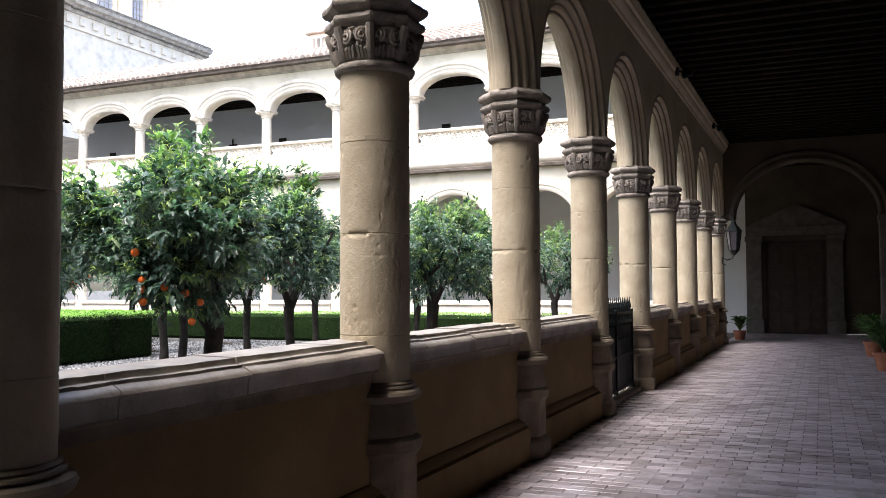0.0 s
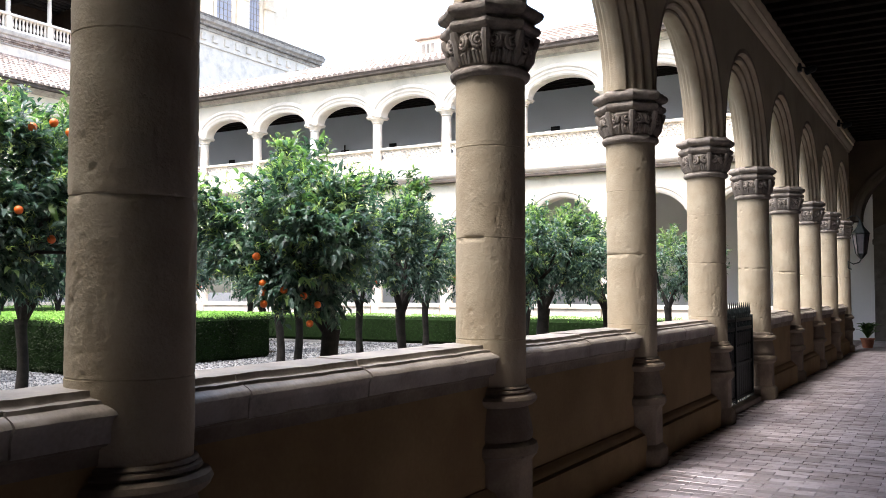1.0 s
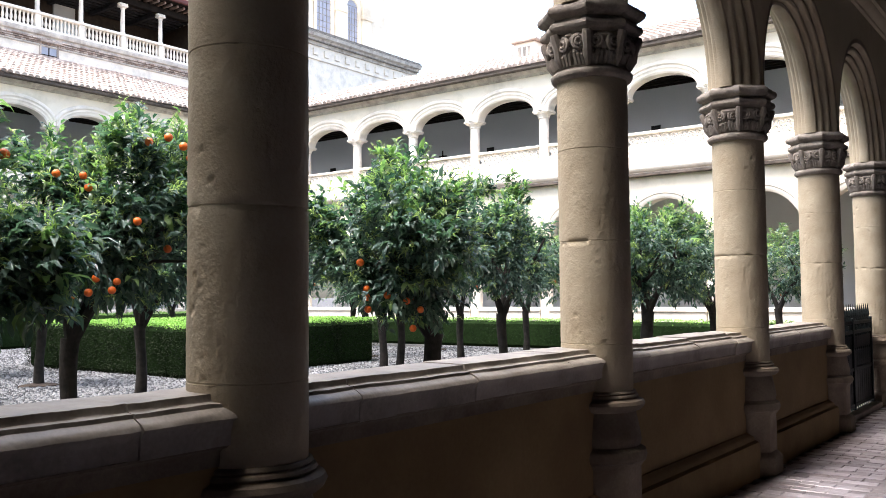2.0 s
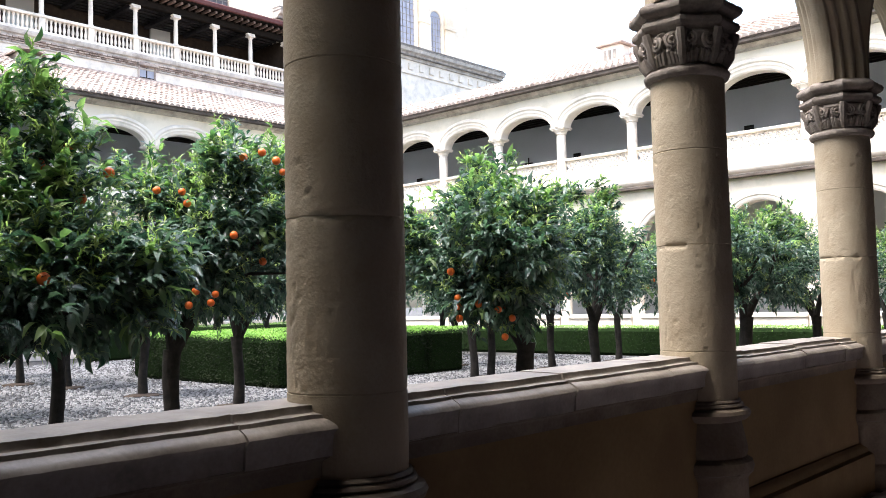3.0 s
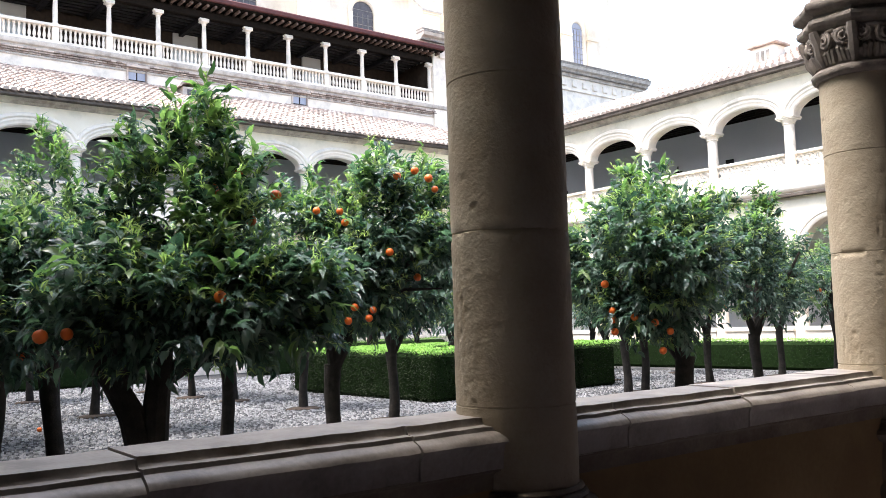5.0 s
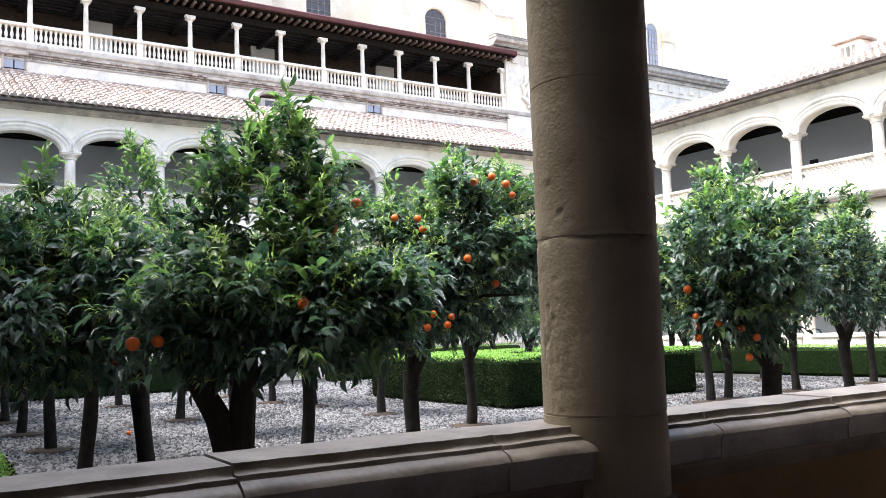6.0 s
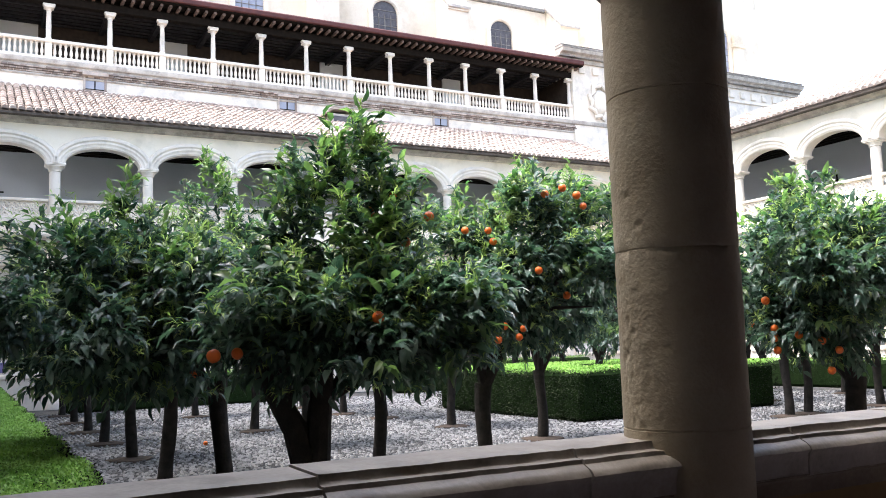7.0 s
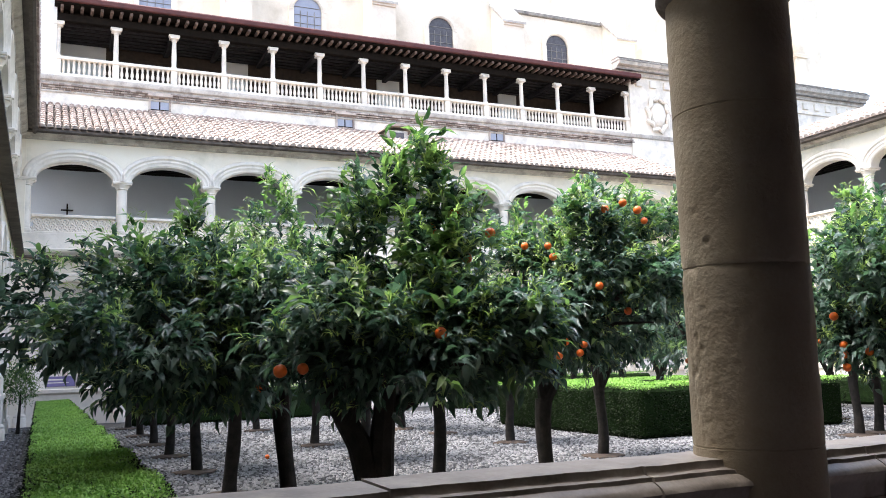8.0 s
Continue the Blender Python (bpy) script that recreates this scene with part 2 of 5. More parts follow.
                f.append((i * k + j, i * k + q, (i + 1) * k + q, (i + 1) * k + j))
        f += [tuple(range(k))[::-1], tuple(n * k + j for j in range(k))]
        return self.add(v, f)

    def spandrel(self, x0, x1, y0, y1, z0, z1, cx, rx, rz, n=28):
        """A wall piece from x0 to x1 and up to z1 with an arched opening whose springing is at z0."""
        xs = [x0, cx - rx] + [cx - rx * math.cos(math.pi * i / n) for i in range(1, n)] + [cx + rx, x1]
        lows = [z0, z0] + [z0 + rz * math.sin(math.pi * i / n) for i in range(1, n)] + [z0, z0]
        v, f = [], []
        for x, low in zip(xs, lows):
            v += [(x, y0, low), (x, y0, z1), (x, y1, low), (x, y1, z1)]
        for i in range(len(xs) - 1):
            a, b = 4 * i, 4 * i + 4
            f += [(a, b, b + 1, a + 1), (a + 2, a + 3, b + 3, b + 2), (a, a + 2, b + 2, b), (a + 1, b + 1, b + 3, a + 3)]
        f += [(0, 1, 3, 2), (4 * len(xs) - 4, 4 * len(xs) - 2, 4 * len(xs) - 1, 4 * len(xs) - 3)]
        return self.add(v, f)

    def mesh(self, name, mat, smooth=False):
        me = bpy.data.meshes.new(name)
        me.from_pydata(self.v, [], self.f)
        me.materials.append(mat)
        bm = bmesh.new()
        bm.from_mesh(me)
        bmesh.ops.recalc_face_normals(bm, faces=bm.faces)
        if smooth:
            for face in bm.faces:
                face.smooth = True
            for e in bm.edges:
                e.smooth = len(e.link_faces) == 2 and e.calc_face_angle(0) < radians(38)
        bm.to_mesh(me)
        bm.free()
        return me


def part(name, b, mat, parent, label="", smooth=False, m=None):
    """Links a Build or a mesh as one object under a thing or a part."""
    data = b if isinstance(b, bpy.types.Mesh) else b.mesh(name, mat, smooth)
    ob = new(name, data)
    ob.parent = parent
    if m is not None:
        ob.matrix_basis = m
    return tagged(ob, label)


def thing(name, label, category, m=None, group="", kind=""):
    ob = new(name)
    ob.empty_display_size = 0.1
    if m is not None:
        ob.matrix_basis = m
    return tagged(ob, label, category, group, kind)


def setting(name, b, mat, label, category, m=None, smooth=False):
    ob = new(name, b.mesh(name, mat, smooth))
    if m is not None:
        ob.matrix_basis = m
    return tagged(ob, label, category, kind="structure")


S = 2.8                       # bay of all arcades
Y1 = 1.98                     # first column of the walk's arcade
COLS = [Y1 + S * k for k in range(-1, 8)]
GATE_BAY = (10.38, 13.18)
YN, XW, YS = 24.75, -26.9, -1.35
GROUND_Z = 0.05
EAST = pose(0, 0, 0, 0, 0, 90)          # local x runs along +y, local y along -x

# ---- ground of the court ----
gx0, gx1, gy0, gy1, gz, deep = XW - 0.1, 0.0, YS - 0.1, YN + 0.1, GROUND_Z - 0.02, -0.30
sheet = Build().add([(-900, -900, deep), (900, -900, deep), (900, 900, deep), (-900, 900, deep), (gx0, gy0, deep), (gx1, gy0, deep), (gx1, gy1, deep), (gx0, gy1, deep), (gx0, gy0, gz), (gx1, gy0, gz), (gx1, gy1, gz), (gx0, gy1, gz)],
                    [(0, 1, 5, 4), (1, 2, 6, 5), (2, 3, 7, 6), (3, 0, 4, 7), (4, 5, 9, 8), (5, 6, 10, 9), (6, 7, 11, 10), (7, 4, 8, 11), (8, 9, 10, 11)])
setting("ground", sheet, GROUND, "grey pebble-set earth of the court", "ground")

# ---- east gallery: floor bed, ceiling, walls ----
setting("floor", Build().box(0.0, -6, -0.25, 4.6, 30.3, -0.012), MORTAR, "gallery floor paved with worn bricks", "floor")
GALLERY_X = 4.35
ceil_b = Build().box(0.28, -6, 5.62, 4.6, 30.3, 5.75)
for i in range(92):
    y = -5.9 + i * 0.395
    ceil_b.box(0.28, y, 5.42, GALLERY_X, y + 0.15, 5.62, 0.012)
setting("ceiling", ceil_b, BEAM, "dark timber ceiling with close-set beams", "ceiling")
# inner walls darkened so they throw little light back on the columns
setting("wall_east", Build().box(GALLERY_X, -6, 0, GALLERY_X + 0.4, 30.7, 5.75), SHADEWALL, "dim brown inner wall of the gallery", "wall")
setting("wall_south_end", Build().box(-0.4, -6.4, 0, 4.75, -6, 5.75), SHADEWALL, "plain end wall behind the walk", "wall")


def arcade_column():
    """A round column with a moulded base, a jointed shaft and a carved capital."""
    c = thing("stone_column", "round limestone column with carved leaf capital", "column", group="columns of the gallery arcade")

    def eight(a, r, z):
        k = (a + math.pi / 8) % (math.pi / 4) - math.pi / 8
        return r / math.cos(k) * 0.97
    b = Build().lathe([(0.325, 0.0), (0.325, 0.14), (0.315, 0.155), (0.30, 0.17), (0.275, 0.19), (0.275, 0.50), (0.29, 0.52), (0.31, 0.54)], 32, shape=eight)
    b.lathe([(0.285, 0.53), (0.322, 0.545), (0.332, 0.575), (0.322, 0.605), (0.295, 0.62), (0.285, 0.63), (0.295, 0.66), (0.29, 0.70), (0.272, 0.78), (0.262, 0.82), (0.26, 0.835), (0.295, 0.845), (0.315, 0.862),
             (0.325, 0.882), (0.315, 0.902), (0.285, 0.912), (0.278, 0.918), (0.284, 0.926), (0.278, 0.936), (0.262, 0.942), (0.268, 0.950), (0.262, 0.958), (0.252, 0.962)], 32)
    b.v = [(x * 0.90, y * 0.90, z) for x, y, z in b.v]
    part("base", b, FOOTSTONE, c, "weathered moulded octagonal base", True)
    z, drums = 0.92, [1.25, 1.88, 2.45, 2.90]
    sh = Build()
    prof = []
    for top in drums:
        prof += [(0.2185, z + 0.002), (0.2215, z + 0.004), (0.2225, (z + top) / 2), (0.2215, top - 0.004), (0.2185, top - 0.002)]
        z = top
    rings = []
    for (r0, z0), (r1, z1) in zip(prof[:-1], prof[1:]):
        k = max(1, int((z1 - z0) / 0.011))
        rings += [(r0 + (r1 - r0) * q / k, z0 + (z1 - z0) * q / k) for q in range(k)]
    rings.append(prof[-1])

    def worn(a, r, zz):
        x, y = math.cos(a), math.sin(a)
        side = noise.noise(Vector((x * 1.1 + 7, y * 1.1, zz * 1.7)))
        patch = side + 0.55 * noise.noise(Vector((x * 3.2, y * 3.2, zz * 4.6)))
        deep = max(0.0, min(1.0, (patch - 0.30) / 0.04)) * max(0.0, min(1.0, (2.36 - zz) / 0.08))
        gouge = max(0.0, noise.noise(Vector((x * 11 + zz * 2.0, y * 11, zz * 5.0))) - 0.05) * 0.009
        crumb = 0.0040 * noise.noise(Vector((x * 16, y * 16, zz * 60))) + 0.0025 * noise.noise(Vector((x * 30, y * 30, zz * 90)))
        dash = max(0.0, noise.noise(Vector((x * 5.5, y * 5.5, zz * 34 + 4))) - 0.50) * 0.022
        chip = max(0.0, 1 - abs(zz - 1.875) / 0.022) * max(0.0, min(1.0, 4 * noise.noise(Vector((x * 2.1 + 3, y * 2.1, 1.0)))))
        fine = 0.0016 * noise.noise(Vector((x * 9, y * 9, zz * 34)))
        return r + 0.0018 * noise.noise(Vector((x * 2, y * 2, zz * 2))) - deep * (0.0012 + 0.7 * gouge + 0.8 * crumb) - dash + fine - 0.013 * chip
    sh.lathe(rings, 168, shape=worn)
    part("shaft", sh, STONE, c, "jointed limestone shaft, worn and pitted", True)

    def lobed(a, r, z):
        q = abs(((a + math.pi / 8) % (math.pi / 4)) / (math.pi / 8) - 1)          # 1 on the eight ridges
        top = max(0.0, min(1.0, (z - 3.19) / 0.03))
        band = max(0.0, min(1.0, (z - 2.98) / 0.03)) * (1 - top)
        c, s2 = math.cos(a), math.sin(a)
        curl = abs(noise.noise(Vector((c * 4.2, s2 * 4.2, z * 13)))) + 0.6 * abs(noise.noise(Vector((c * 9, s2 * 9, z * 26 + 3))))
        return r * (1 + top * (0.115 * q ** 2.4 - 0.02)) + band * (0.024 - 0.15 * max(0.0, 0.24 - curl)) + 0.006 * noise.noise(Vector((c * 9, s2 * 9, z * 22)))
    outline = [(0.25, 2.885), (0.285, 2.892), (0.302, 2.912), (0.304, 2.935), (0.290, 2.955), (0.268, 2.962), (0.262, 2.985), (0.264, 3.02), (0.272, 3.06), (0.284, 3.10), (0.298, 3.14), (0.310, 3.175), (0.300, 3.196),
               (0.296, 3.205), (0.318, 3.215), (0.345, 3.232), (0.356, 3.256), (0.348, 3.282), (0.322, 3.296), (0.312, 3.306), (0.314, 3.318), (0.345, 3.330), (0.368, 3.350), (0.374, 3.376), (0.362, 3.402), (0.335, 3.416), (0.325, 3.43)]
    steps = []
    for (r0, z0), (r1, z1) in zip(outline[:-1], outline[1:]):
        k = max(1, int(math.hypot(r1 - r0, z1 - z0) / 0.010))
        steps += [(r0 + (r1 - r0) * i / k, z0 + (z1 - z0) * i / k) for i in range(k)]
    cap = Build().lathe(steps + [outline[-1]], 128, shape=lobed)
    for i in range(8):
        a = math.pi / 4 * i + math.pi / 8
        for s in (-1, 1):
            ring = []
            for k in range(19):
                w = k / 18 * 3.8 * math.pi + 0.4 * i
                q = 0.054 * (1 - 0.78 * k / 18)
                off = s * (0.060 - q * math.cos(w))
                r = 0.306 + 0.022 * k / 18
                ring.append((r * math.cos(a) - off * math.sin(a), r * math.sin(a) + off * math.cos(a), 3.125 + 0.012 * math.sin(3 * i) + q * math.sin(w)))
            cap.tube(ring, [0.017 - 0.0004 * k for k in range(19)], 6)
            for j in range(3):              # leaf tongues between the scrolls
                b2 = a + s * (0.10 + 0.10 * j)
                cap.tube([(0.268 * math.cos(b2), 0.268 * math.sin(b2), 2.985), (0.305 * math.cos(b2 + 0.03 * s), 0.305 * math.sin(b2 + 0.03 * s), 3.04 + 0.012 * j), (0.292 * math.cos(b2 + 0.07 * s), 0.292 * math.sin(b2 + 0.07 * s), 3.085)], [0.020, 0.017, 0.008], 6)
        cap.tube([(0.27 * math.cos(a), 0.27 * math.sin(a), 2.97), (0.300 * math.cos(a), 0.300 * math.sin(a), 3.04), (0.316 * math.cos(a), 0.316 * math.sin(a), 3.11), (0.338 * math.cos(a), 0.338 * math.sin(a), 3.17),
                  (0.352 * math.cos(a), 0.352 * math.sin(a), 3.21)], [0.022, 0.040, 0.034, 0.040, 0.030], 8)
    cap.v = [(x * 0.845, y * 0.845, 2.885 + (z - 2.885) * 0.86) for x, y, z in cap.v]
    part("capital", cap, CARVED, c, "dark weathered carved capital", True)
    return c


first_column = arcade_column()
first_column.matrix_basis = pose(0, COLS[0], 0)
for k, y in enumerate(COLS[1:] + [COLS[-1] + S]):
    copy_thing(first_column, pose(0, y, 0, 0, 0, 45 * ((k * 3) % 8)))

# moulded arches and the wall that they carry
SPRING, WALL_TOP = 3.352, 5.75
half = [(0.0, 0.0), (0.035, 0.004), (0.06, 0.02), (0.068, 0.045), (0.06, 0.062), (0.075, 0.072), (0.10, 0.075), (0.118, 0.092), (0.125, 0.118), (0.115, 0.14), (0.135, 0.15), (0.165, 0.155), (0.185, 0.175),
        (0.19, 0.205), (0.18, 0.23), (0.20, 0.24), (0.225, 0.245), (0.245, 0.262), (0.25, 0.29), (0.25, 0.33)]
half = [(y * 0.94, o * 0.87) for y, o in half]
PROFILE = [(-y, o) for y, o in half[::-1]] + half[1:]
wall_ob = thing("wall_arcade", "limestone and ochre plaster arcade wall with moulded round arches", "wall", kind="structure")
bays = [(a, b) for a, b in zip(COLS[:-1], COLS[1:])] + [(COLS[-1], COLS[-1] + S)]
span_mesh = Build().spandrel(-S / 2, S / 2, -0.235, 0.235, SPRING, WALL_TOP, 0, 1.375, 1.375).mesh("spandrel", YELLOWED)
arch_mesh = Build().arch(PROFILE, 1.105, 1.105, 0, SPRING, 40).mesh("arch_moulding", STONE, True)
for a, b in bays:
    at = pose(0, (a + b) / 2, 0, 0, 0, 90)
    part("spandrel", span_mesh, None, wall_ob, m=at)
    part("arch_moulding", arch_mesh, None, wall_ob, m=at)
cornice = Build().prism([(-0.235, 5.12), (-0.26, 5.14), (-0.265, 5.17), (-0.30, 5.19), (-0.33, 5.24), (-0.335, 5.29), (-0.37, 5.31), (-0.37, 5.36), (-0.40, 5.40), (-0.40, 5.44), (-0.2, 5.44), (-0.2, 5.12)], -6, 24.45)
part("cornice", cornice, YELLOWED, wall_ob, "pale moulded cornice under the ceiling", True, pose(0, 0, 0, 0, 0, 90))
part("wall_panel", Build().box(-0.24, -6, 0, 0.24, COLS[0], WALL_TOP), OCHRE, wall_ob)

# ---- parapets between the columns ----
COPE = [(0.20, 1.220), (-0.051, 1.217), (-0.054, 1.199), (-0.060, 1.191), (-0.072, 1.189), (-0.093, 1.188), (-0.097, 1.174), (-0.110, 1.168), (-0.126, 1.160), (-0.138, 1.150),
        (-0.145, 1.138), (-0.133, 1.124), (-0.127, 1.10), (-0.124, 1.045), (0.22, 1.045), (0.25, 1.08), (0.25, 1.17)]
FASCIA = [(-0.122, 1.047), (-0.116, 1.036), (-0.100, 1.030), (-0.093, 1.020), (-0.089, 0.97), (0.17, 0.97), (0.17, 1.047)]
FOOT = [(-0.10, 0.36), (-0.115, 0.345), (-0.135, 0.33), (-0.145, 0.30), (-0.175, 0.285), (-0.185, 0.255), (-0.185, 0.02), (-0.185, -0.01), (0.2, -0.01), (0.2, 0.36)]
rnd = random.Random(5)
for a, b in bays:
    if abs(a - GATE_BAY[0]) < 0.1:
        continue
    p = thing("parapet", "ochre-washed parapet wall with worn stone coping", "parapet", pose(0, 0, 0, 0, 0, 90), "parapets of the gallery", "structure")
    u0, u1 = a + 0.17, b - 0.17
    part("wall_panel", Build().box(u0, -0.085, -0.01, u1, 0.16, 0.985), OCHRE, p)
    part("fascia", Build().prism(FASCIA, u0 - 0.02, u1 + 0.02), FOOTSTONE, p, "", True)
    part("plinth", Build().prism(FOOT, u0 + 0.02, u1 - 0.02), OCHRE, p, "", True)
    cuts = [u0 - 0.03, a + 0.47 + rnd.uniform(-0.03, 0.03), a + 1.35 + rnd.uniform(-0.06, 0.06), b - 0.56 + rnd.uniform(-0.03, 0.03), u1 + 0.03]
    for c0, c1 in zip(cuts[:-1], cuts[1:]):
        dz, dy, lean = rnd.uniform(-0.004, 0.004), rnd.uniform(-0.005, 0.005), rnd.uniform(-0.004, 0.004)
        st = Build()
        prof = [(y + dy, z + dz) for y, z in COPE]
        st.run(prof, [c0 + 0.003 + (c1 - c0 - 0.006) * i / 18 for i in range(19)])
        st.v = [(x, y + lean * (x - c0) + 0.004 * noise.noise(Vector((x * 5, y * 9, z * 9))) + 0.0035 * noise.noise(Vector((x * 19, y * 40, z * 40))), z + 0.003 * noise.noise(Vector((x * 4 + 3, y * 9, z * 9))) + 0.0025 * noise.noise(Vector((x * 17 + 5, y * 40, z * 40)))) for x, y, z in st.v]
        part("coping_stone", st, COPING, p, "", True)

# ---- iron gate in the open bay ----
gate = thing("iron_gate", "black wrought-iron gate with spiked top between columns", "gate", pose(0, 0, 0, 0, 0, 90))
g0, g1 = GATE_BAY[0] + 0.34, GATE_BAY[1] - 0.34
for z in (0.10, 0.55, 1.02, 1.14):
    part("rail", Build().box(g0, -0.02, z, g1, 0.02, z + 0.045, 0.005), IRON, gate)
part("frame_post", Build().box(g0 - 0.05, -0.03, 0.01, g0, 0.03, 1.22, 0.006), IRON, gate)
part("frame_post", Build().box(g1, -0.03, 0.01, g1 + 0.05, 0.03, 1.22, 0.006), IRON, gate)
part("frame_post", Build().box((g0 + g1) / 2 - 0.03, -0.03, 0.01, (g0 + g1) / 2 + 0.03, 0.03, 1.22, 0.006), IRON, gate)
bar = Build().tube([(0, 0, 0.06), (0, 0, 1.24)], [0.010, 0.010], 8).lathe([(0.010, 1.22), (0.022, 1.25), (0.018, 1.28), (0.002, 1.40)], 8).lathe([(0.012, 0.80), (0.024, 0.82), (0.012, 0.84)], 8).mesh("bar", IRON)
n_bar = 17
for i in range(n_bar):
    part("bar", bar, None, gate, m=pose(g0 + (g1 - g0) * (i + 0.5) / n_bar, 0, 0))
for i in range(n_bar - 1):
    part("spike", Build().tube([(g0 + (g1 - g0) * (i + 1) / n_bar, 0, 0.60), (g0 + (g1 - g0) * (i + 1) / n_bar, 0, 1.16)], [0.008, 0.008], 6).lathe([(0.008, 1.15), (0.017, 1.18), (0.002, 1.30)], 6, cx=g0 + (g1 - g0) * (i + 1) / n_bar), IRON, gate)
part("sheet", Build().box(g0, -0.006, 0.12, g1, 0.004, 0.99), IRON, gate, "riveted iron sheet behind the bars")
scroll = Build().tube([(0.055 * math.cos(w) * (1 - w / 12), 0, 1.10 + 0.045 * math.sin(w) * (1 - w / 12)) for w in [k * 0.45 for k in range(20)]], [0.006] * 20, 5).mesh("scroll", IRON)
for i in range(9):
    part("scroll", scroll, None, gate, m=pose(g0 + (g1 - g0) * (i + 0.5) / 9, -0.012, -0.015))
setting("threshold", Build().box(GATE_BAY[0] + 0.3, -0.13, -0.05, GATE_BAY[1] - 0.3, 0.22, 0.065, 0.01), COPING, "worn pale stone threshold under the gate", "threshold", EAST)

# ---- gallery end: transverse arch, far wall and door ----
end = thing("wall_north_end", "plaster end of the gallery with a wide arch", "wall", kind="structure")
# arch wall and moulding carry the dim end's shade in their colour
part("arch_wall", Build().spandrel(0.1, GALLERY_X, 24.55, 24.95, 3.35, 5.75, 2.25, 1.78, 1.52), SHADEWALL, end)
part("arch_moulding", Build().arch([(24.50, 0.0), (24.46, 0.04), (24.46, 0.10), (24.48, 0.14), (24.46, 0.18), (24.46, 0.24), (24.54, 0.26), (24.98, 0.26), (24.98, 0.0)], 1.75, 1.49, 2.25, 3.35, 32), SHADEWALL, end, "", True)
for x0, x1 in ((4.0, GALLERY_X),):
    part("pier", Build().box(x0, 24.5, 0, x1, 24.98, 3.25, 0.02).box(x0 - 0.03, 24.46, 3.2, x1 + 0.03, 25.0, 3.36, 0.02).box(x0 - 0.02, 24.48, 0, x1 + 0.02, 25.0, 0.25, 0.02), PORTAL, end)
far = thing("wall_north_far", "pale far wall beyond the corner of the galleries", "wall", kind="structure")
# one wall in two colours: white where court light falls, shade-dark beyond
part("wall_panel", Build().box(0.243, 30.296, 0, 0.34, 30.7, 5.75), WHITE, far, "whitewashed strip of wall where court light falls")
# last box is unseen, added behind the door to stop daylight at its joint
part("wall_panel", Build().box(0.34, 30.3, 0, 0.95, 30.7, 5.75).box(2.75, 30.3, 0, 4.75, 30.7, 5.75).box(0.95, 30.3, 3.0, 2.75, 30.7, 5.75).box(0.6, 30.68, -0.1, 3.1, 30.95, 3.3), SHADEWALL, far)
portal = thing("door_portal", "carved stone doorway with pilasters and pediment", "doorway", pose(0, 30.3, 0))
for x0 in (0.36, 2.80):
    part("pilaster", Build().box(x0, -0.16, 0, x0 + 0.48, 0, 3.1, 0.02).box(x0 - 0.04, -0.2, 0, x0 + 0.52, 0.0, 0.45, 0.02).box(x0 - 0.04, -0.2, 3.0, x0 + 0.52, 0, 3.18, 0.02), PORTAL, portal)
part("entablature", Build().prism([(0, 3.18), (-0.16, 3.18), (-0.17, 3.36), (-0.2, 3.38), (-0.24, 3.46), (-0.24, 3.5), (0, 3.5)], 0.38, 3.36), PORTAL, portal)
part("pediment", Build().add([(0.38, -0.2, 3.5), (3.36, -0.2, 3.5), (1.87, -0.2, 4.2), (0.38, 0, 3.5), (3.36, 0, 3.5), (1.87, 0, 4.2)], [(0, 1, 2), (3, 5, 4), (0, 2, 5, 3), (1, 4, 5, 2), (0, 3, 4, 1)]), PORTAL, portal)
door = thing("door_1", "dark panelled wooden double door standing closed", "door", pose(0, 30.4, 0), kind="structure")
for x0 in (0.96, 1.86):
    leaf = part("door_leaf", Build().box(x0, 0, 0.01, x0 + 0.88, 0.06, 2.99, 0.006), DOORWOOD, door)
    for i in range(2):
        for j in range(4):
            part("panel", Build().box(x0 + 0.06 + 0.40 * i, -0.02, 0.12 + 0.72 * j, x0 + 0.42 + 0.40 * i, 0.0, 0.72 + 0.72 * j, 0.015), DOORWOOD, leaf)
part("latch", Build().box(1.66, -0.05, 1.52, 1.80, -0.02, 1.57, 0.008), IRON, door, "small worn metal latch")

# closed volumes behind the corner
setting("floor_north", Build().box(-31, YN + 0.25, -0.25, 0.0, 30.3, 0.0), MORTAR, "dim floor of the far gallery", "floor")

# ---- the two-storey wings round the court ----
LOW_SPRING, STRING0, STRING1, RAIL0, RAIL1 = 3.25, 5.20, 5.42, 5.90, 6.52
CAP0, UP_SPRING, UP_TOP = 7.40, 7.64, 8.86


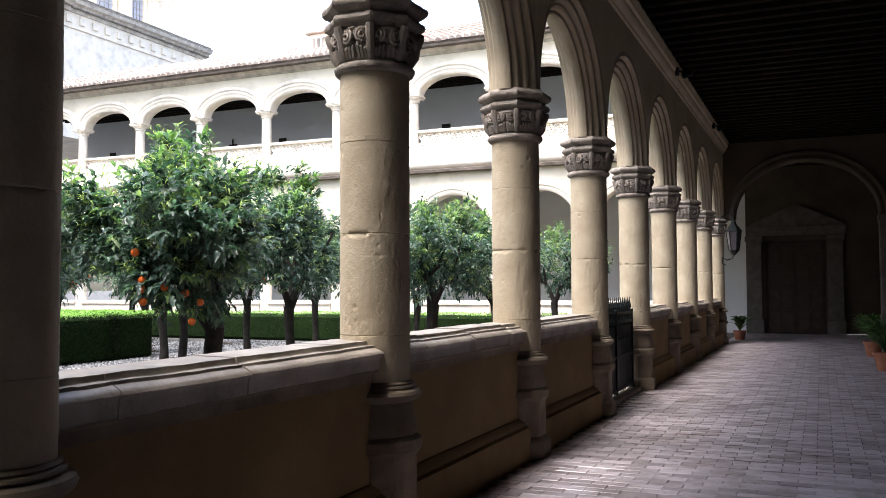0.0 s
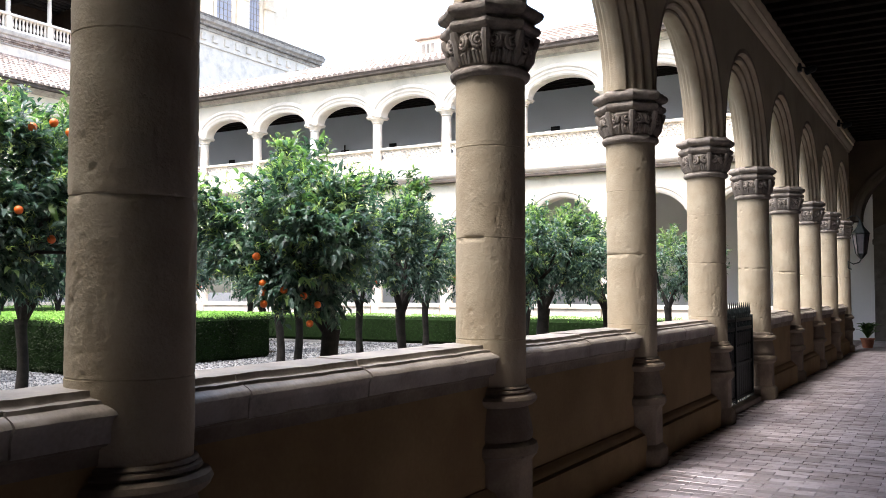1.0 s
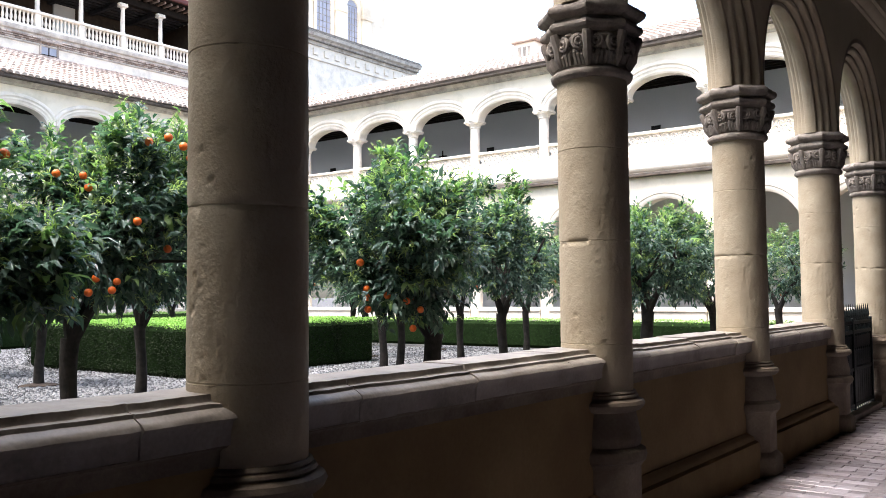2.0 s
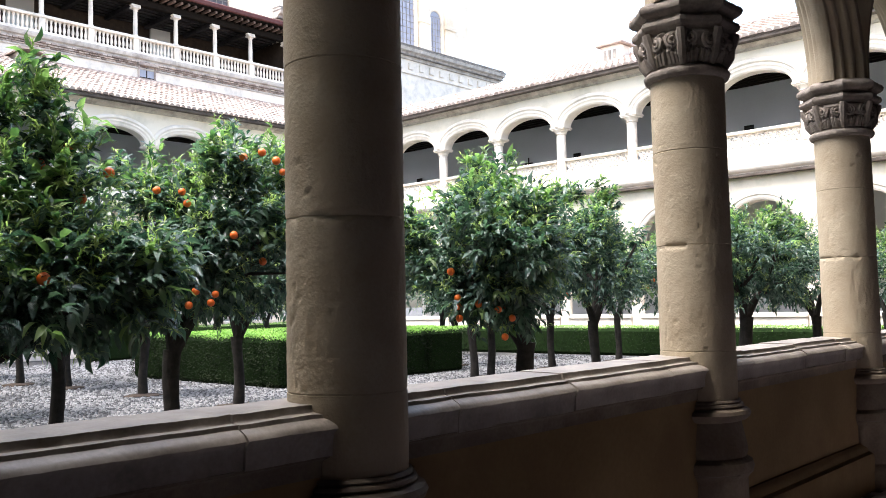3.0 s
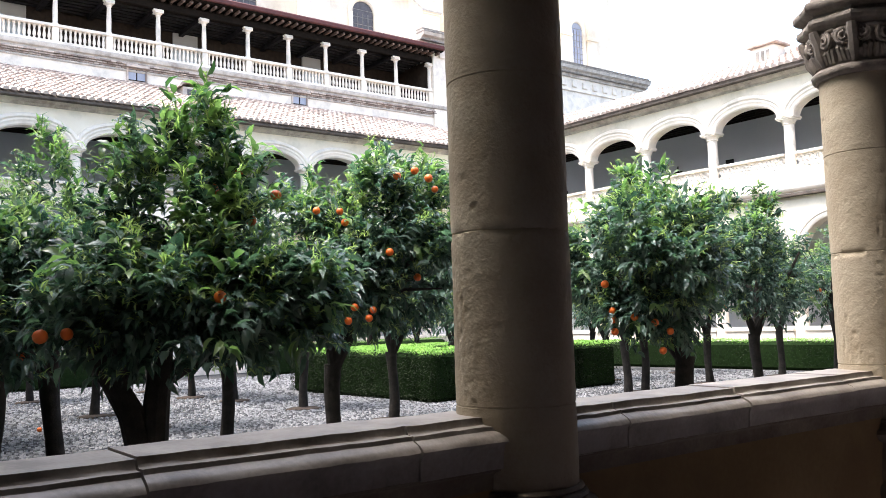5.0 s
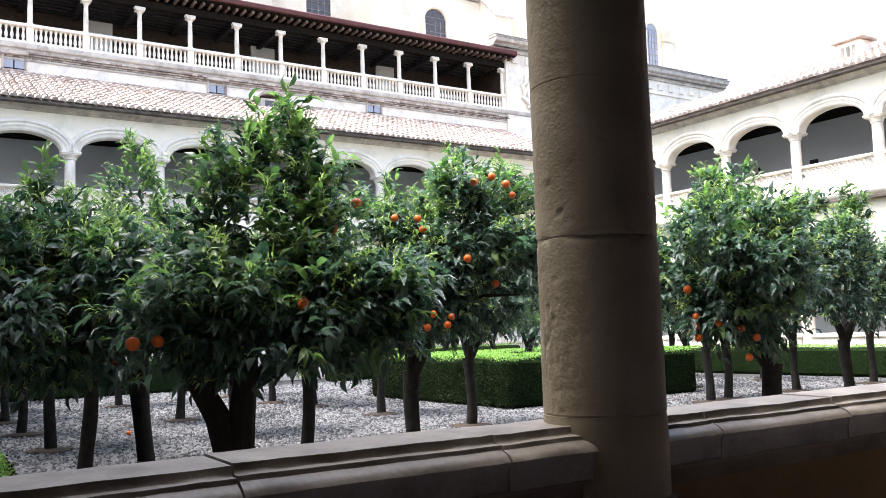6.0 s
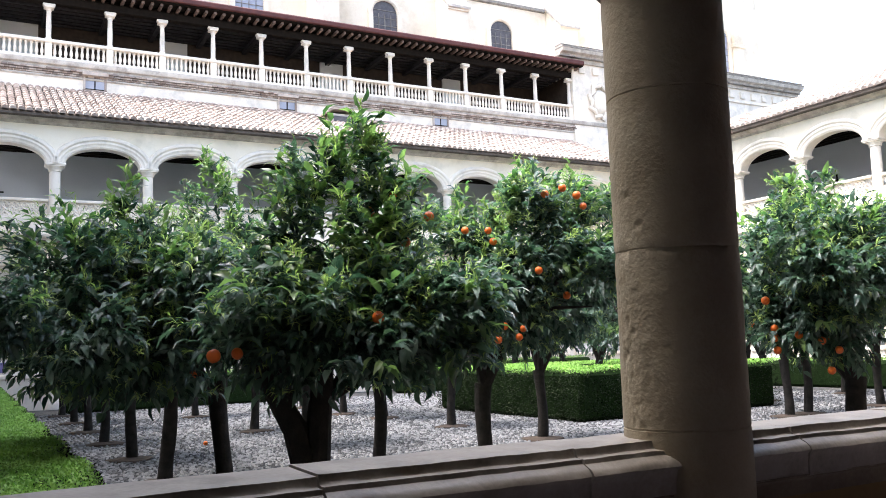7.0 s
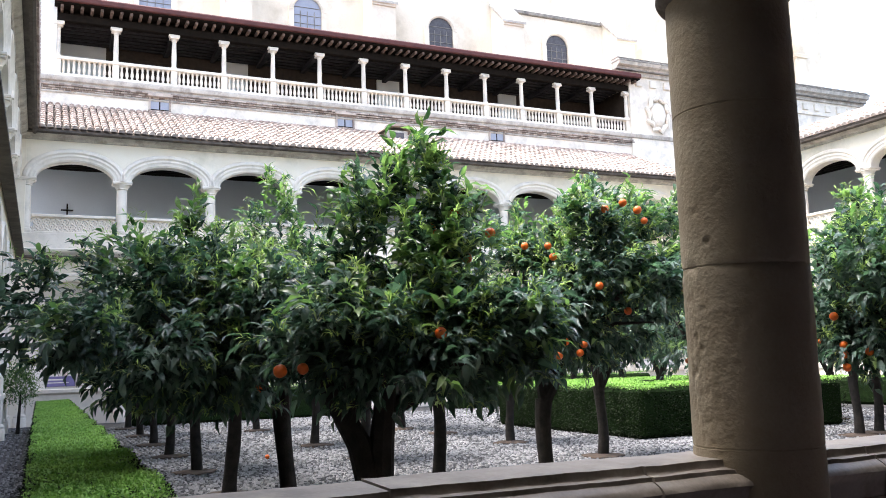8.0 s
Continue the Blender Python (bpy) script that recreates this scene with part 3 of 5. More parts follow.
def gallery_columns():
    """The columns of both storeys, built once."""
    low = thing("lower_column", "pale stone column of the far lower arcade", "column", group="lower columns of the far wings")
    part("base", Build().lathe([(0.27, GROUND_Z), (0.27, 0.30), (0.25, 0.33), (0.26, 0.38), (0.22, 0.44)], 20), FACESTONE, low, "", True)
    part("shaft", Build().lathe([(0.205, 0.43), (0.205, 2.95)], 20), FACESTONE, low, "", True)
    part("capital", Build().lathe([(0.205, 2.94), (0.24, 2.96), (0.22, 2.99), (0.25, 3.06), (0.30, 3.15), (0.30, 3.18), (0.33, 3.20), (0.33, 3.26)], 20), FACESTONE, low, "", True)
    up = thing("upper_column", "pale stone column of the far upper gallery", "column", group="upper columns of the far wings")
    part("pedestal", Build().box(-0.22, -0.2, RAIL0 - 0.4, 0.22, 0.2, RAIL0 + 0.02, 0.015).box(-0.19, -0.18, RAIL0, 0.19, 0.18, RAIL0 + 0.10, 0.015), FACESTONE, up)
    part("shaft", Build().lathe([(0.20, 5.99), (0.20, 6.04), (0.165, 6.08), (0.165, 6.5), (0.16, CAP0)], 20), FACESTONE, up, "", True)
    part("capital", Build().lathe([(0.16, CAP0 - 0.01), (0.195, CAP0 + 0.01), (0.18, CAP0 + 0.03), (0.20, CAP0 + 0.08), (0.245, CAP0 + 0.14)], 20, shape=lambda a, r, z: r * (1 + 0.05 * math.sin(8 * a + 9 * z)))
         .box(-0.27, -0.25, CAP0 + 0.14, 0.27, 0.25, CAP0 + 0.18, 0.012).box(-0.30, -0.27, CAP0 + 0.18, 0.30, 0.27, UP_SPRING + 0.005, 0.012), FACESTONE, up, "carved pale capital", True)
    return low, up


def tracery(width):
    """A pierced stone panel between two upper columns."""
    r = thing("stone_railing", "pierced stone tracery railing of the upper gallery", "railing", group="railings of the upper gallery")
    w = width / 2
    part("top_rail", Build().box(-w, -0.11, RAIL1 - 0.09, w, 0.11, RAIL1, 0.02), FACESTONE, r)
    part("bottom_rail", Build().box(-w, -0.10, RAIL0, w, 0.10, RAIL0 + 0.08, 0.02), FACESTONE, r)
    b = Build()
    z0, z1 = RAIL0 + 0.08, RAIL1 - 0.09
    n = max(2, int(width / 0.13))
    step = width / n
    for row in range(3):
        lo, hi = z0 + (z1 - z0) * row / 3, z0 + (z1 - z0) * (row + 1) / 3
        for i in range(n):
            x = -w + step * (i + (0.5 if row % 2 else 0))
            s = 1 if (i + row) % 2 else -1
            pts = [(x + step * 0.5 * (1 + s * math.cos(math.pi * k / 4)), 0, lo + (hi - lo) * k / 4) for k in range(5)]
            pts = [(min(w, p[0]), p[1], p[2]) for p in pts]
            b.tube(pts, [0.034] * 5, 4)
            b.tube([(min(w, x + step * 0.5), 0, lo), (min(w, x + step * 0.5), 0, hi)], [0.024, 0.024], 4)
            b.tube([(min(w, 2 * x + step - p[0]), 0.02, p[2]) for p in pts], [0.027] * 5, 4)
    part("tracery", b, FACESTONE, r, "interlaced carved tracery")
    return r


low_col, up_col = gallery_columns()
railing = tracery(S - 0.36)
UP_ARCH = [(-0.20, 0.0), (-0.215, 0.03), (-0.235, 0.05), (-0.235, 0.11), (-0.25, 0.13), (-0.27, 0.16), (-0.265, 0.22), (-0.28, 0.24), (-0.31, 0.27), (-0.31, 0.34), (-0.29, 0.37), (-0.22, 0.40), (0.2, 0.40), (0.2, 0.0)]
LOW_ARCH = [(-0.22, 0.0), (-0.24, 0.04), (-0.26, 0.08), (-0.26, 0.13), (-0.29, 0.16), (-0.29, 0.22), (-0.22, 0.25), (0.22, 0.25), (0.22, 0.0)]
up_span = Build().spandrel(-S / 2, S / 2, -0.22, 0.22, UP_SPRING, UP_TOP, 0, 1.16, 0.62).mesh("upper_spandrel", PLASTER)
up_arch = Build().arch(UP_ARCH, 1.12, 0.56, 0, UP_SPRING, 32).mesh("upper_arch", FACESTONE, True)
low_span = Build().spandrel(-S / 2, S / 2, -0.22, 0.22, LOW_SPRING, STRING0, 0, 1.18, 1.18).mesh("lower_spandrel", PLASTER)
low_arch = Build().arch(LOW_ARCH, 1.17, 1.17, 0, LOW_SPRING, 32).mesh("lower_arch", FACESTONE, True)
low_wall = Build().box(-S / 2 + 0.2, -0.14, GROUND_Z, S / 2 - 0.2, 0.14, 1.0, 0.01).box(-S / 2 + 0.18, -0.2, 1.0, S / 2 - 0.18, 0.2, 1.14, 0.025).mesh("low_parapet", FACESTONE)
made_first = []


def put_copy(src, m):
    if src not in made_first:
        made_first.append(src)
        src.matrix_basis = m
    else:
        copy_thing(src, m)


def roof_tiles(u0, u1, y0, z0, y1, z1, parent, skip=None):
    """Clay barrel tiles in overlapping courses on a slope."""
    b = Build()
    r = random.Random(3)
    run = math.hypot(y1 - y0, z1 - z0)
    cy, cz = (y1 - y0) / run, (z1 - z0) / run
    n, courses = int((u1 - u0) / 0.23), int(run / 0.42)
    for i in range(n):
        u = u0 + (i + 0.5) * (u1 - u0) / n
        for j in range(courses):
            s0, s1 = run * j / courses - 0.04, run * (j + 1) / courses
            uu, lift = u + r.uniform(-0.012, 0.012), r.uniform(0, 0.015)
            v = []
            for s, rad, h in ((s0, 0.105, 0.035 + lift), (s1, 0.088, 0.0 + lift)):
                for k in range(5):
                    a = math.pi * k / 4
                    d = rad * math.sin(a) + h
                    v.append((uu - rad * math.cos(a), y0 + s * cy - d * cz, z0 + s * cz + d * cy))
            b.add(v, [(k, k + 1, k + 6, k + 5) for k in range(4)] + [(0, 1, 2, 3, 4)])
    return tagged(part("roof_tiles", b, TILE, parent, "rows of weathered clay barrel tiles"), kind="stuff")


def wing(name, m, us, u0, u1, back, slope, label):
    """One wing of the court in its own frame: u along the wall, y into the building."""
    w = thing(name, label, "wall", m, kind="structure")
    mids = [(a + b) / 2 for a, b in zip(us[:-1], us[1:])]
    for c in mids:
        for nm, me in (("upper_spandrel", up_span), ("upper_arch", up_arch), ("lower_spandrel", low_span), ("lower_arch", low_arch), ("low_parapet", low_wall)):
            part(nm, me, None, w, m=pose(c, 0, 0))
        put_copy(railing, m @ pose(c, 0, 0))
    for u in us:
        put_copy(low_col, m @ pose(u, 0, 0))
        put_copy(up_col, m @ pose(u, 0, 0))
    for a, b in ((u0, us[0]), (us[-1], min(u1, 0.0) if u1 < 1 else u1)):
        if b - a > 0.05:
            part("corner_pier", Build().box(a, -0.22, GROUND_Z, b, 0.22, UP_TOP, 0.01), PLASTER, w)
    band = Build().box(u0, -0.23, STRING1 - 0.02, u1, 0.23, RAIL0, 0.01)
    part("band", band, FACESTONE, w)
    part("string_course", Build().prism([(-0.2, 5.16), (-0.26, 5.18), (-0.28, 5.24), (-0.36, 5.28), (-0.40, 5.36), (-0.40, 5.40), (-0.22, 5.45), (0.2, 5.45), (0.2, 5.16)], u0, u1), FACESTONE, w, "", True)
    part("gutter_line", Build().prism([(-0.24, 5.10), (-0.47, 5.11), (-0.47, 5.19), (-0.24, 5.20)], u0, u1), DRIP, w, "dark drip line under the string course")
    part("cornice", Build().prism([(-0.20, 8.82), (-0.27, 8.84), (-0.30, 8.90), (-0.40, 8.93), (-0.46, 8.99), (-0.46, 9.03), (0.2, 9.03), (0.2, 8.82)], u0, u1), WEATHERED, w, "rain-stained cornice", True)
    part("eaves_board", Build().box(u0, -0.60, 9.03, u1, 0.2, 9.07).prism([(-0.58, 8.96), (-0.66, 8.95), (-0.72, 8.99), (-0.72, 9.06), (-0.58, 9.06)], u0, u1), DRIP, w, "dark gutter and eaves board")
    part("gallery_slab", Build().box(u0, 0.2, 5.18, u1, back, 5.44), GREYWALL, w)
    part("upper_wall", Build().box(u0, 3.6, 5.44, u1, 3.8, 9.0), GREYWALL, w, "pale back wall of the upper gallery")
    part("lower_wall", Build().box(u0, back, -0.2, u1, back + 0.3, 5.44), WHITE, w, "white back wall of the lower gallery")
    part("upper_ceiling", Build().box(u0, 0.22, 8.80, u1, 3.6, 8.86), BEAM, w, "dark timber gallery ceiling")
    raft = Build()
    for i in range(10):
        raft.box(u0, 0.40 + 0.33 * i, 8.71, u1, 0.52 + 0.33 * i, 8.80)
    part("rafters", raft, BEAM, w)
    y1, z1 = slope
    # deck coloured dark to paint the shade in the gaps between tiles
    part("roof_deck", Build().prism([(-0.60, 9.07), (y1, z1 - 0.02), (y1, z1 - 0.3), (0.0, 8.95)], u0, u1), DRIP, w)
    roof_tiles(u0, u1, -0.72, 9.09, y1, z1, w)
    return w


NORTH = pose(0, YN, 0)
WEST = pose(XW, 0, 0, 0, 0, 90)
SOUTH = pose(0, YS, 0, 0, 0, 180)
wing("wall_north", NORTH, [-20.4 + S * k for k in range(-2, 8)], XW - 0.2, 0.24, 5.55, (4.4, 11.1), "two-storey cream arcade wing with tiled roof")
west = wing("wall_west", WEST, [-0.92 + S * k for k in range(0, 10)], YS - 0.2, YN + 0.2, 5.2, (4.1, 11.25), "two-storey cream arcade wing below the loggia")
wing("wall_south", SOUTH, [1.6 + S * k for k in range(0, 10)], 0.2, -XW + 0.2, 4.6, (4.4, 11.1), "two-storey cream arcade wing with overhanging eaves")
# never seen from the walk; added so the storey above blocks skylight
setting("wall_east_upper", Build().box(-0.235, -6.4, 5.76, 0.2, 30.7, 9.0).box(-0.7, -6.4, 9.0, 5.0, 30.7, 9.25), PLASTER, "unseen upper wall added over the walk's gallery to block skylight", "wall")
setting("floor_south", Build().box(-31, -6.4, -0.25, 0.0, YS - 0.25, 0.0), MORTAR, "dim floor of the south gallery", "floor")

# crosses and small grilles on the back walls of the upper gallery
cross_b = lambda: Build().box(-0.025, -0.04, 0, 0.025, 0.0, 0.78, 0.005).box(-0.2, -0.04, 0.52, 0.2, 0.0, 0.57, 0.005)
for m in (pose(-18.9, YN + 3.56, 6.75), pose(-1.7, YN + 3.56, 6.75), WEST @ pose(0.35, 3.55, 6.75), WEST @ pose(16.5, 3.55, 6.75)):
    k = thing("wall_cross", "plain dark wooden cross fixed to the gallery wall", "cross", m, "crosses of the upper gallery")
    part("cross_bars", cross_b(), BEAM, k)
for x in (-16.55, -21.0, -25.2, -9.6):
    k = thing("wall_vent", "small dark iron vent set in the gallery wall", "vent", pose(x, YN + 3.58, 7.05), "vents of the upper gallery")
    part("frame", Build().box(-0.17, -0.03, 0, 0.17, 0.01, 0.36, 0.006), IRON, k)
    for i in range(4):
        part("slat", Build().box(-0.14, -0.045, 0.05 + 0.08 * i, 0.14, -0.02, 0.09 + 0.08 * i), BEAM, k)

# ---- loggia over the west wing ----
log = thing("west_loggia", "long timber-roofed loggia with stone balustrade and posts", "loggia", WEST @ pose(0, 4.1, 0))
L0, L1 = -0.15, 25.35
part("wall_panel", Build().box(-7.0, 0, 9.0, L1, 0.35, 12.22), FACESTONE, log)
part("side_wall", Build().box(-7.0, -0.02, 12.2, L0, 0.35, 17.0).box(-7.0, 0.35, 12.2, L0, 3.0, 17.0), WHITE, log)
part("ledge", Build().prism([(0.0, 12.0), (-0.06, 12.02), (-0.08, 12.10), (-0.16, 12.14), (-0.20, 12.24), (-0.20, 12.30), (0.1, 12.34), (0.3, 12.34), (0.3, 12.0)], -7.0, L1 + 5), WEATHERED, log, "rain-stained ledge", True)
rows = Build()
rr = random.Random(14)
for j in range(3):
    u = -7.0 + 0.09 * (j % 2)
    while u < L1:
        out_by = (-0.05, -0.10, -0.16)[j] + rr.uniform(-0.012, 0.012)
        rows.box(u, out_by, 11.80 + 0.075 * j, u + rr.uniform(0.183, 0.198), 0.1, 11.862 + 0.075 * j + rr.uniform(-0.006, 0.004))
        u += 0.205
tagged(part("brick_cornice", rows, BRICKWORK, log, "stepped courses of weathered brick"), kind="stuff")
part("sill_course", Build().prism([(0.3, 11.70), (-0.03, 11.70), (-0.06, 11.74), (-0.03, 11.78), (0.3, 11.78)], -7.0, L1 + 5), WEATHERED, log)
part("loggia_floor", Build().box(L0, 0.2, 12.2, L1, 3.0, 12.36), BEAM, log)
part("back_wall", Build().box(L0, 2.8, 12.36, L1, 3.0, 15.6), DOORWOOD, log, "dark panelled back of the loggia")
for u0, u1 in ((L0, 1.7), (6.3, 7.4), (13.3, 14.4), (19.6, 20.6)):
    part("plaster_bay", Build().box(u0, 2.70, 12.36, u1, 2.796, 14.56, 0.01), WHITE, log, "whitewashed bay of the back wall")
part("loggia_ceiling", Build().prism([(0.2, 14.78), (2.82, 14.60), (2.82, 14.70), (0.2, 14.9)], L0, L1), BEAM, log, "dark boarded ceiling of the loggia")
# dark panel added to hide the corner block's brightly lit side
part("end_panel", Build().box(L1 - 0.06, 0.26, 12.36, L1 - 0.002, 2.8, 14.62), DOORWOOD, log, "added dark panel over the loggia's end wall")
for u in (3.0, 9.6, 16.3, 22.6):
    part("doorway", Build().box(u, 2.74, 12.36, u + 1.1, 2.82, 14.2, 0.01), DOORWOOD, log, "dark wooden door in the loggia")
part("bottom_rail", Build().box(L0, -0.02, 12.34, L1, 0.24, 12.46, 0.02), FACESTONE, log)
part("hand_rail", Build().box(L0, -0.04, 12.98, L1, 0.26, 13.10, 0.025), FACESTONE, log)
posts = [-0.1, 1.9, 4.0, 5.9, 7.85, 9.8, 11.72, 13.63, 15.58, 17.5, 19.38, 21.33, 23.24, 25.25]
baluster = Build().lathe([(0.055, 12.46), (0.055, 12.50), (0.035, 12.53), (0.062, 12.62), (0.058, 12.70), (0.034, 12.82), (0.05, 12.92), (0.055, 12.94), (0.055, 12.98)], 8).mesh("baluster", FACESTONE, True)
post_me = Build().box(-0.12, 0.0, 12.36, 0.12, 0.24, 13.10, 0.015).lathe([(0.12, 13.10), (0.12, 13.16), (0.09, 13.20), (0.095, 13.6), (0.08, 14.16), (0.10, 14.18), (0.09, 14.21), (0.16, 14.29)], 14, cy=0.12).box(-0.17, -0.05, 14.28, 0.17, 0.29, 14.36, 0.01).box(-0.21, 0.02, 14.36, 0.21, 0.22, 14.46, 0.02).mesh("post", FACESTONE, True)
for a in posts:
    part("post", post_me, None, log, m=pose(a, 0, 0))
for a, b in zip(posts[:-1], posts[1:]):
    n = 10
    for i in range(n):
        part("baluster", baluster, None, log, m=pose(a + 0.12 + (b - a - 0.24) * (i + 0.5) / n, 0.11, 0))
part("lintel", Build().box(L0, 0.0, 14.46, L1 + 0.3, 0.24, 14.74, 0.015), BEAM, log, "long dark timber lintel")
head_me = Build().box(0, -0.42, 14.80, 0.11, 0.3, 14.92, 0.02).mesh("rafter_head", EAVEWOOD)
for i in range(76):
    part("rafter_head", head_me, None, log, m=pose(L0 + 0.1 + i * 0.34, 0, 0))
for i in range(8):
    part("joist", Build().box(L0, 0.36 + 0.31 * i, 14.68 - 0.021 * i, L1, 0.46 + 0.31 * i, 14.78 - 0.021 * i, 0.01), LOGWOOD, log)
for u in posts[1:-1]:
    part("tie_beam", Build().box(u - 0.10, 0.24, 14.42, u + 0.10, 2.7, 14.60, 0.015), LOGWOOD, log)
part("soffit", Build().box(L0 - 0.1, -0.52, 14.93, L1 + 0.35, 0.3, 14.97), BEAM, log, "dark soffit boards")
part("eaves_board", Build().prism([(-0.52, 14.975), (-0.60, 14.98), (-0.62, 15.02), (-0.62, 15.16), (-0.55, 15.22), (3.2, 16.1), (3.2, 15.7), (0.3, 14.975)], L0 - 0.1, L1 + 0.35), REDWOOD, log, "red-brown eaves board and roof edge")
for u in (3.48, 10.82, 17.94):
    win = part("window", Build().box(u - 0.42, -0.06, 11.28, u + 0.42, 0.05, 11.36, 0.01).box(u - 0.45, -0.20, 11.86, u + 0.45, 0.05, 11.97, 0.01).box(u - 0.40, -0.07, 11.36, u - 0.33, 0.04, 11.86).box(u + 0.33, -0.07, 11.36, u + 0.40, 0.04, 11.86), BRICKWORK, log, "small square window with stone frame")
    part("pane", Build().box(u - 0.33, -0.012, 11.36, u + 0.33, 0.02, 11.86), GLASS, win)
    part("glazing_bar", Build().box(u - 0.02, -0.03, 11.36, u + 0.02, -0.01, 11.86).box(u - 0.33, -0.028, 11.36, u + 0.33, -0.012, 11.40), BEAM, win)
dorm = thing("roof_dormer", "small roof dormer with a curved tile ridge and window", "dormer", WEST @ pose(12.55, 2.6, 10.3))
part("cheek", Build().box(-0.45, 0, 0, 0.45, 1.6, 0.70, 0.01), WEATHERED, dorm)
part("pane", Build().box(-0.28, -0.03, 0.18, 0.28, 0.01, 0.6), LAMPGLASS, dorm)
part("tile_hood", Build().arch([(-0.15, 0), (-0.15, 0.09), (1.5, 0.09), (1.5, 0)], 0.56, 0.20, 0, 0.66, 12), BRICKWORK, dorm)

# carved corner block and the church behind
block = thing("corner_block", "carved stone corner block with shield and heavy cornice", "building", WEST @ pose(25.35, 4.0, 0))
part("wall_panel", Build().box(0, 0, 9.0, 5.4, 5.0, 15.35), FACESTONE, block)
part("cornice", Build().prism([(0.1, 15.2), (-0.12, 15.22), (-0.14, 15.40), (-0.26, 15.44), (-0.32, 15.54), (-0.50, 15.60), (-0.56, 15.74), (-0.40, 15.90), (0.1, 15.98)], -0.9, 5.8), WEATHERED, block, "heavy moulded cornice", True)
for y0, z0, h in ((-0.58, 15.745, 0.06), (-0.43, 15.905, 0.05), (-0.30, 15.405, 0.045)):
    part("ledge", Build().box(-0.92, y0, z0, 5.82, 0.1, z0 + h), DARKLEDGE, block, "thin dark ledge line")
for i in range(6):
    part("frieze_block", Build().box(0.35 + 0.85 * i, -0.10, 14.72, 0.72 + 0.85 * i, 0.02, 15.08, 0.02), FACESTONE, block)
for i in range(9):
    a = 2 * math.pi * i / 9
    part("carved_scroll", Build().tube([(1.6 + 0.75 * math.cos(a), -0.04, 13.4 + 0.95 * math.sin(a)), (1.6 + 0.55 * math.cos(a + 0.4), -0.12, 13.4 + 0.75 * math.sin(a + 0.4)), (1.6 + 0.62 * math.cos(a + 0.8), -0.06, 13.4 + 0.85 * math.sin(a + 0.8))], [0.10, 0.12, 0.06], 7), FACESTONE, block, "", True)
shield = Build()
shield.lathe([(0.40, 0), (0.46, 0.06), (0.40, 0.14), (0.1, 0.2)], 16)
n_lathe = 4 * 16
shield.v[-n_lathe:] = [(1.6 + x, -z, 13.4 + y * 1.3) for x, y, z in shield.v[-n_lathe:]]
part("shield_relief", shield, FACESTONE, block, "carved coat-of-arms relief", True)


def church_window(parent, u, y, z0, width, top, m_glass=GLASS):
    r = width / 2
    f = part("window", Build().arch([(y - 0.10, 0.0), (y - 0.16, 0.08), (y - 0.16, 0.22), (y, 0.26), (y, 0.0)], r, r, u, top - r, 16)
             .box(u - r - 0.24, y - 0.14, z0, u - r, y, top - r).box(u + r, y - 0.14, z0, u + r + 0.24, y, top - r), CHURCH, parent, "round-headed window with stone surround")
    pane = Build()
    pts = [(u - r, y - 0.02, z0), (u + r, y - 0.02, z0)] + [(u + r * math.cos(math.pi * i / 14), y - 0.02, top - r + r * math.sin(math.pi * i / 14)) for i in range(15)]
    pane.add(pts + [(a, y + 0.05, c) for a, b, c in pts], [tuple(range(len(pts))), tuple(range(2 * len(pts) - 1, len(pts) - 1, -1))])
    part("pane", pane, m_glass, f)
    bars = Build()
    for i in range(1, 4):
        bars.box(u - r + width * i / 4 - 0.015, y - 0.05, z0, u - r + width * i / 4 + 0.015, y - 0.02, top - r)
    for i in range(1, int((top - z0) / 0.4)):
        bars.box(u - r, y - 0.045, z0 + 0.4 * i, u + r, y - 0.02, z0 + 0.4 * i + 0.025)
    part("leading", bars, DARKLEDGE, f)


church = thing("church", "tall golden stone church with arched windows and buttresses", "church", WEST @ pose(0, 9.1, 0))
part("nave_wall", Build().box(-9, 0, 9, 29, 1.2, 27), CHURCH, church)
for u in (3.8, 10.7, 17.65, 24.55):
    church_window(church, u, 0.0, 15.7, 1.35, 19.0, LAMPGLASS if u > 17 else GLASS)
for u in (7.2, 14.1, 21.2, 28.2):
    b = part("buttress", Build().prism([(0, 9), (-1.3, 9), (-1.3, 18.6), (-1.38, 18.62), (-1.38, 18.8), (0, 20.1)], u - 0.6, u + 0.6), CHURCH, church)
    part("coping", Build().prism([(-1.45, 18.72), (-1.45, 18.86), (0, 20.28), (0, 20.12)], u - 0.68, u + 0.68), WEATHERED, b, "weathered sloping coping")
part("moulding", Build().prism([(0, 19.9), (-0.12, 19.95), (-0.12, 20.1), (0, 20.15)], 22.0, 27.5), DARKLEDGE, church)
trans = thing("church_crossing", "pale stone church crossing with frieze, cornice and tall windows", "church", WEST @ pose(30.8, 4.1, 0))
part("wall_panel", Build().box(0, 0, 9, 10.8, 14, 15.3), FACESTONE, trans)
part("cornice", Build().prism([(0.1, 15.2), (-0.10, 15.22), (-0.12, 15.38), (-0.24, 15.42), (-0.30, 15.52), (-0.48, 15.58), (-0.54, 15.74), (-0.40, 15.88), (0.1, 15.96)], -0.3, 10.8), WEATHERED, trans, "moulded cornice", True)
for y0, z0, h in ((-0.56, 15.745, 0.06), (-0.43, 15.895, 0.05), (-0.28, 15.385, 0.045)):
    part("ledge", Build().box(-0.32, y0, z0, 10.82, 0.1, z0 + h), DARKLEDGE, trans, "thin dark ledge line")
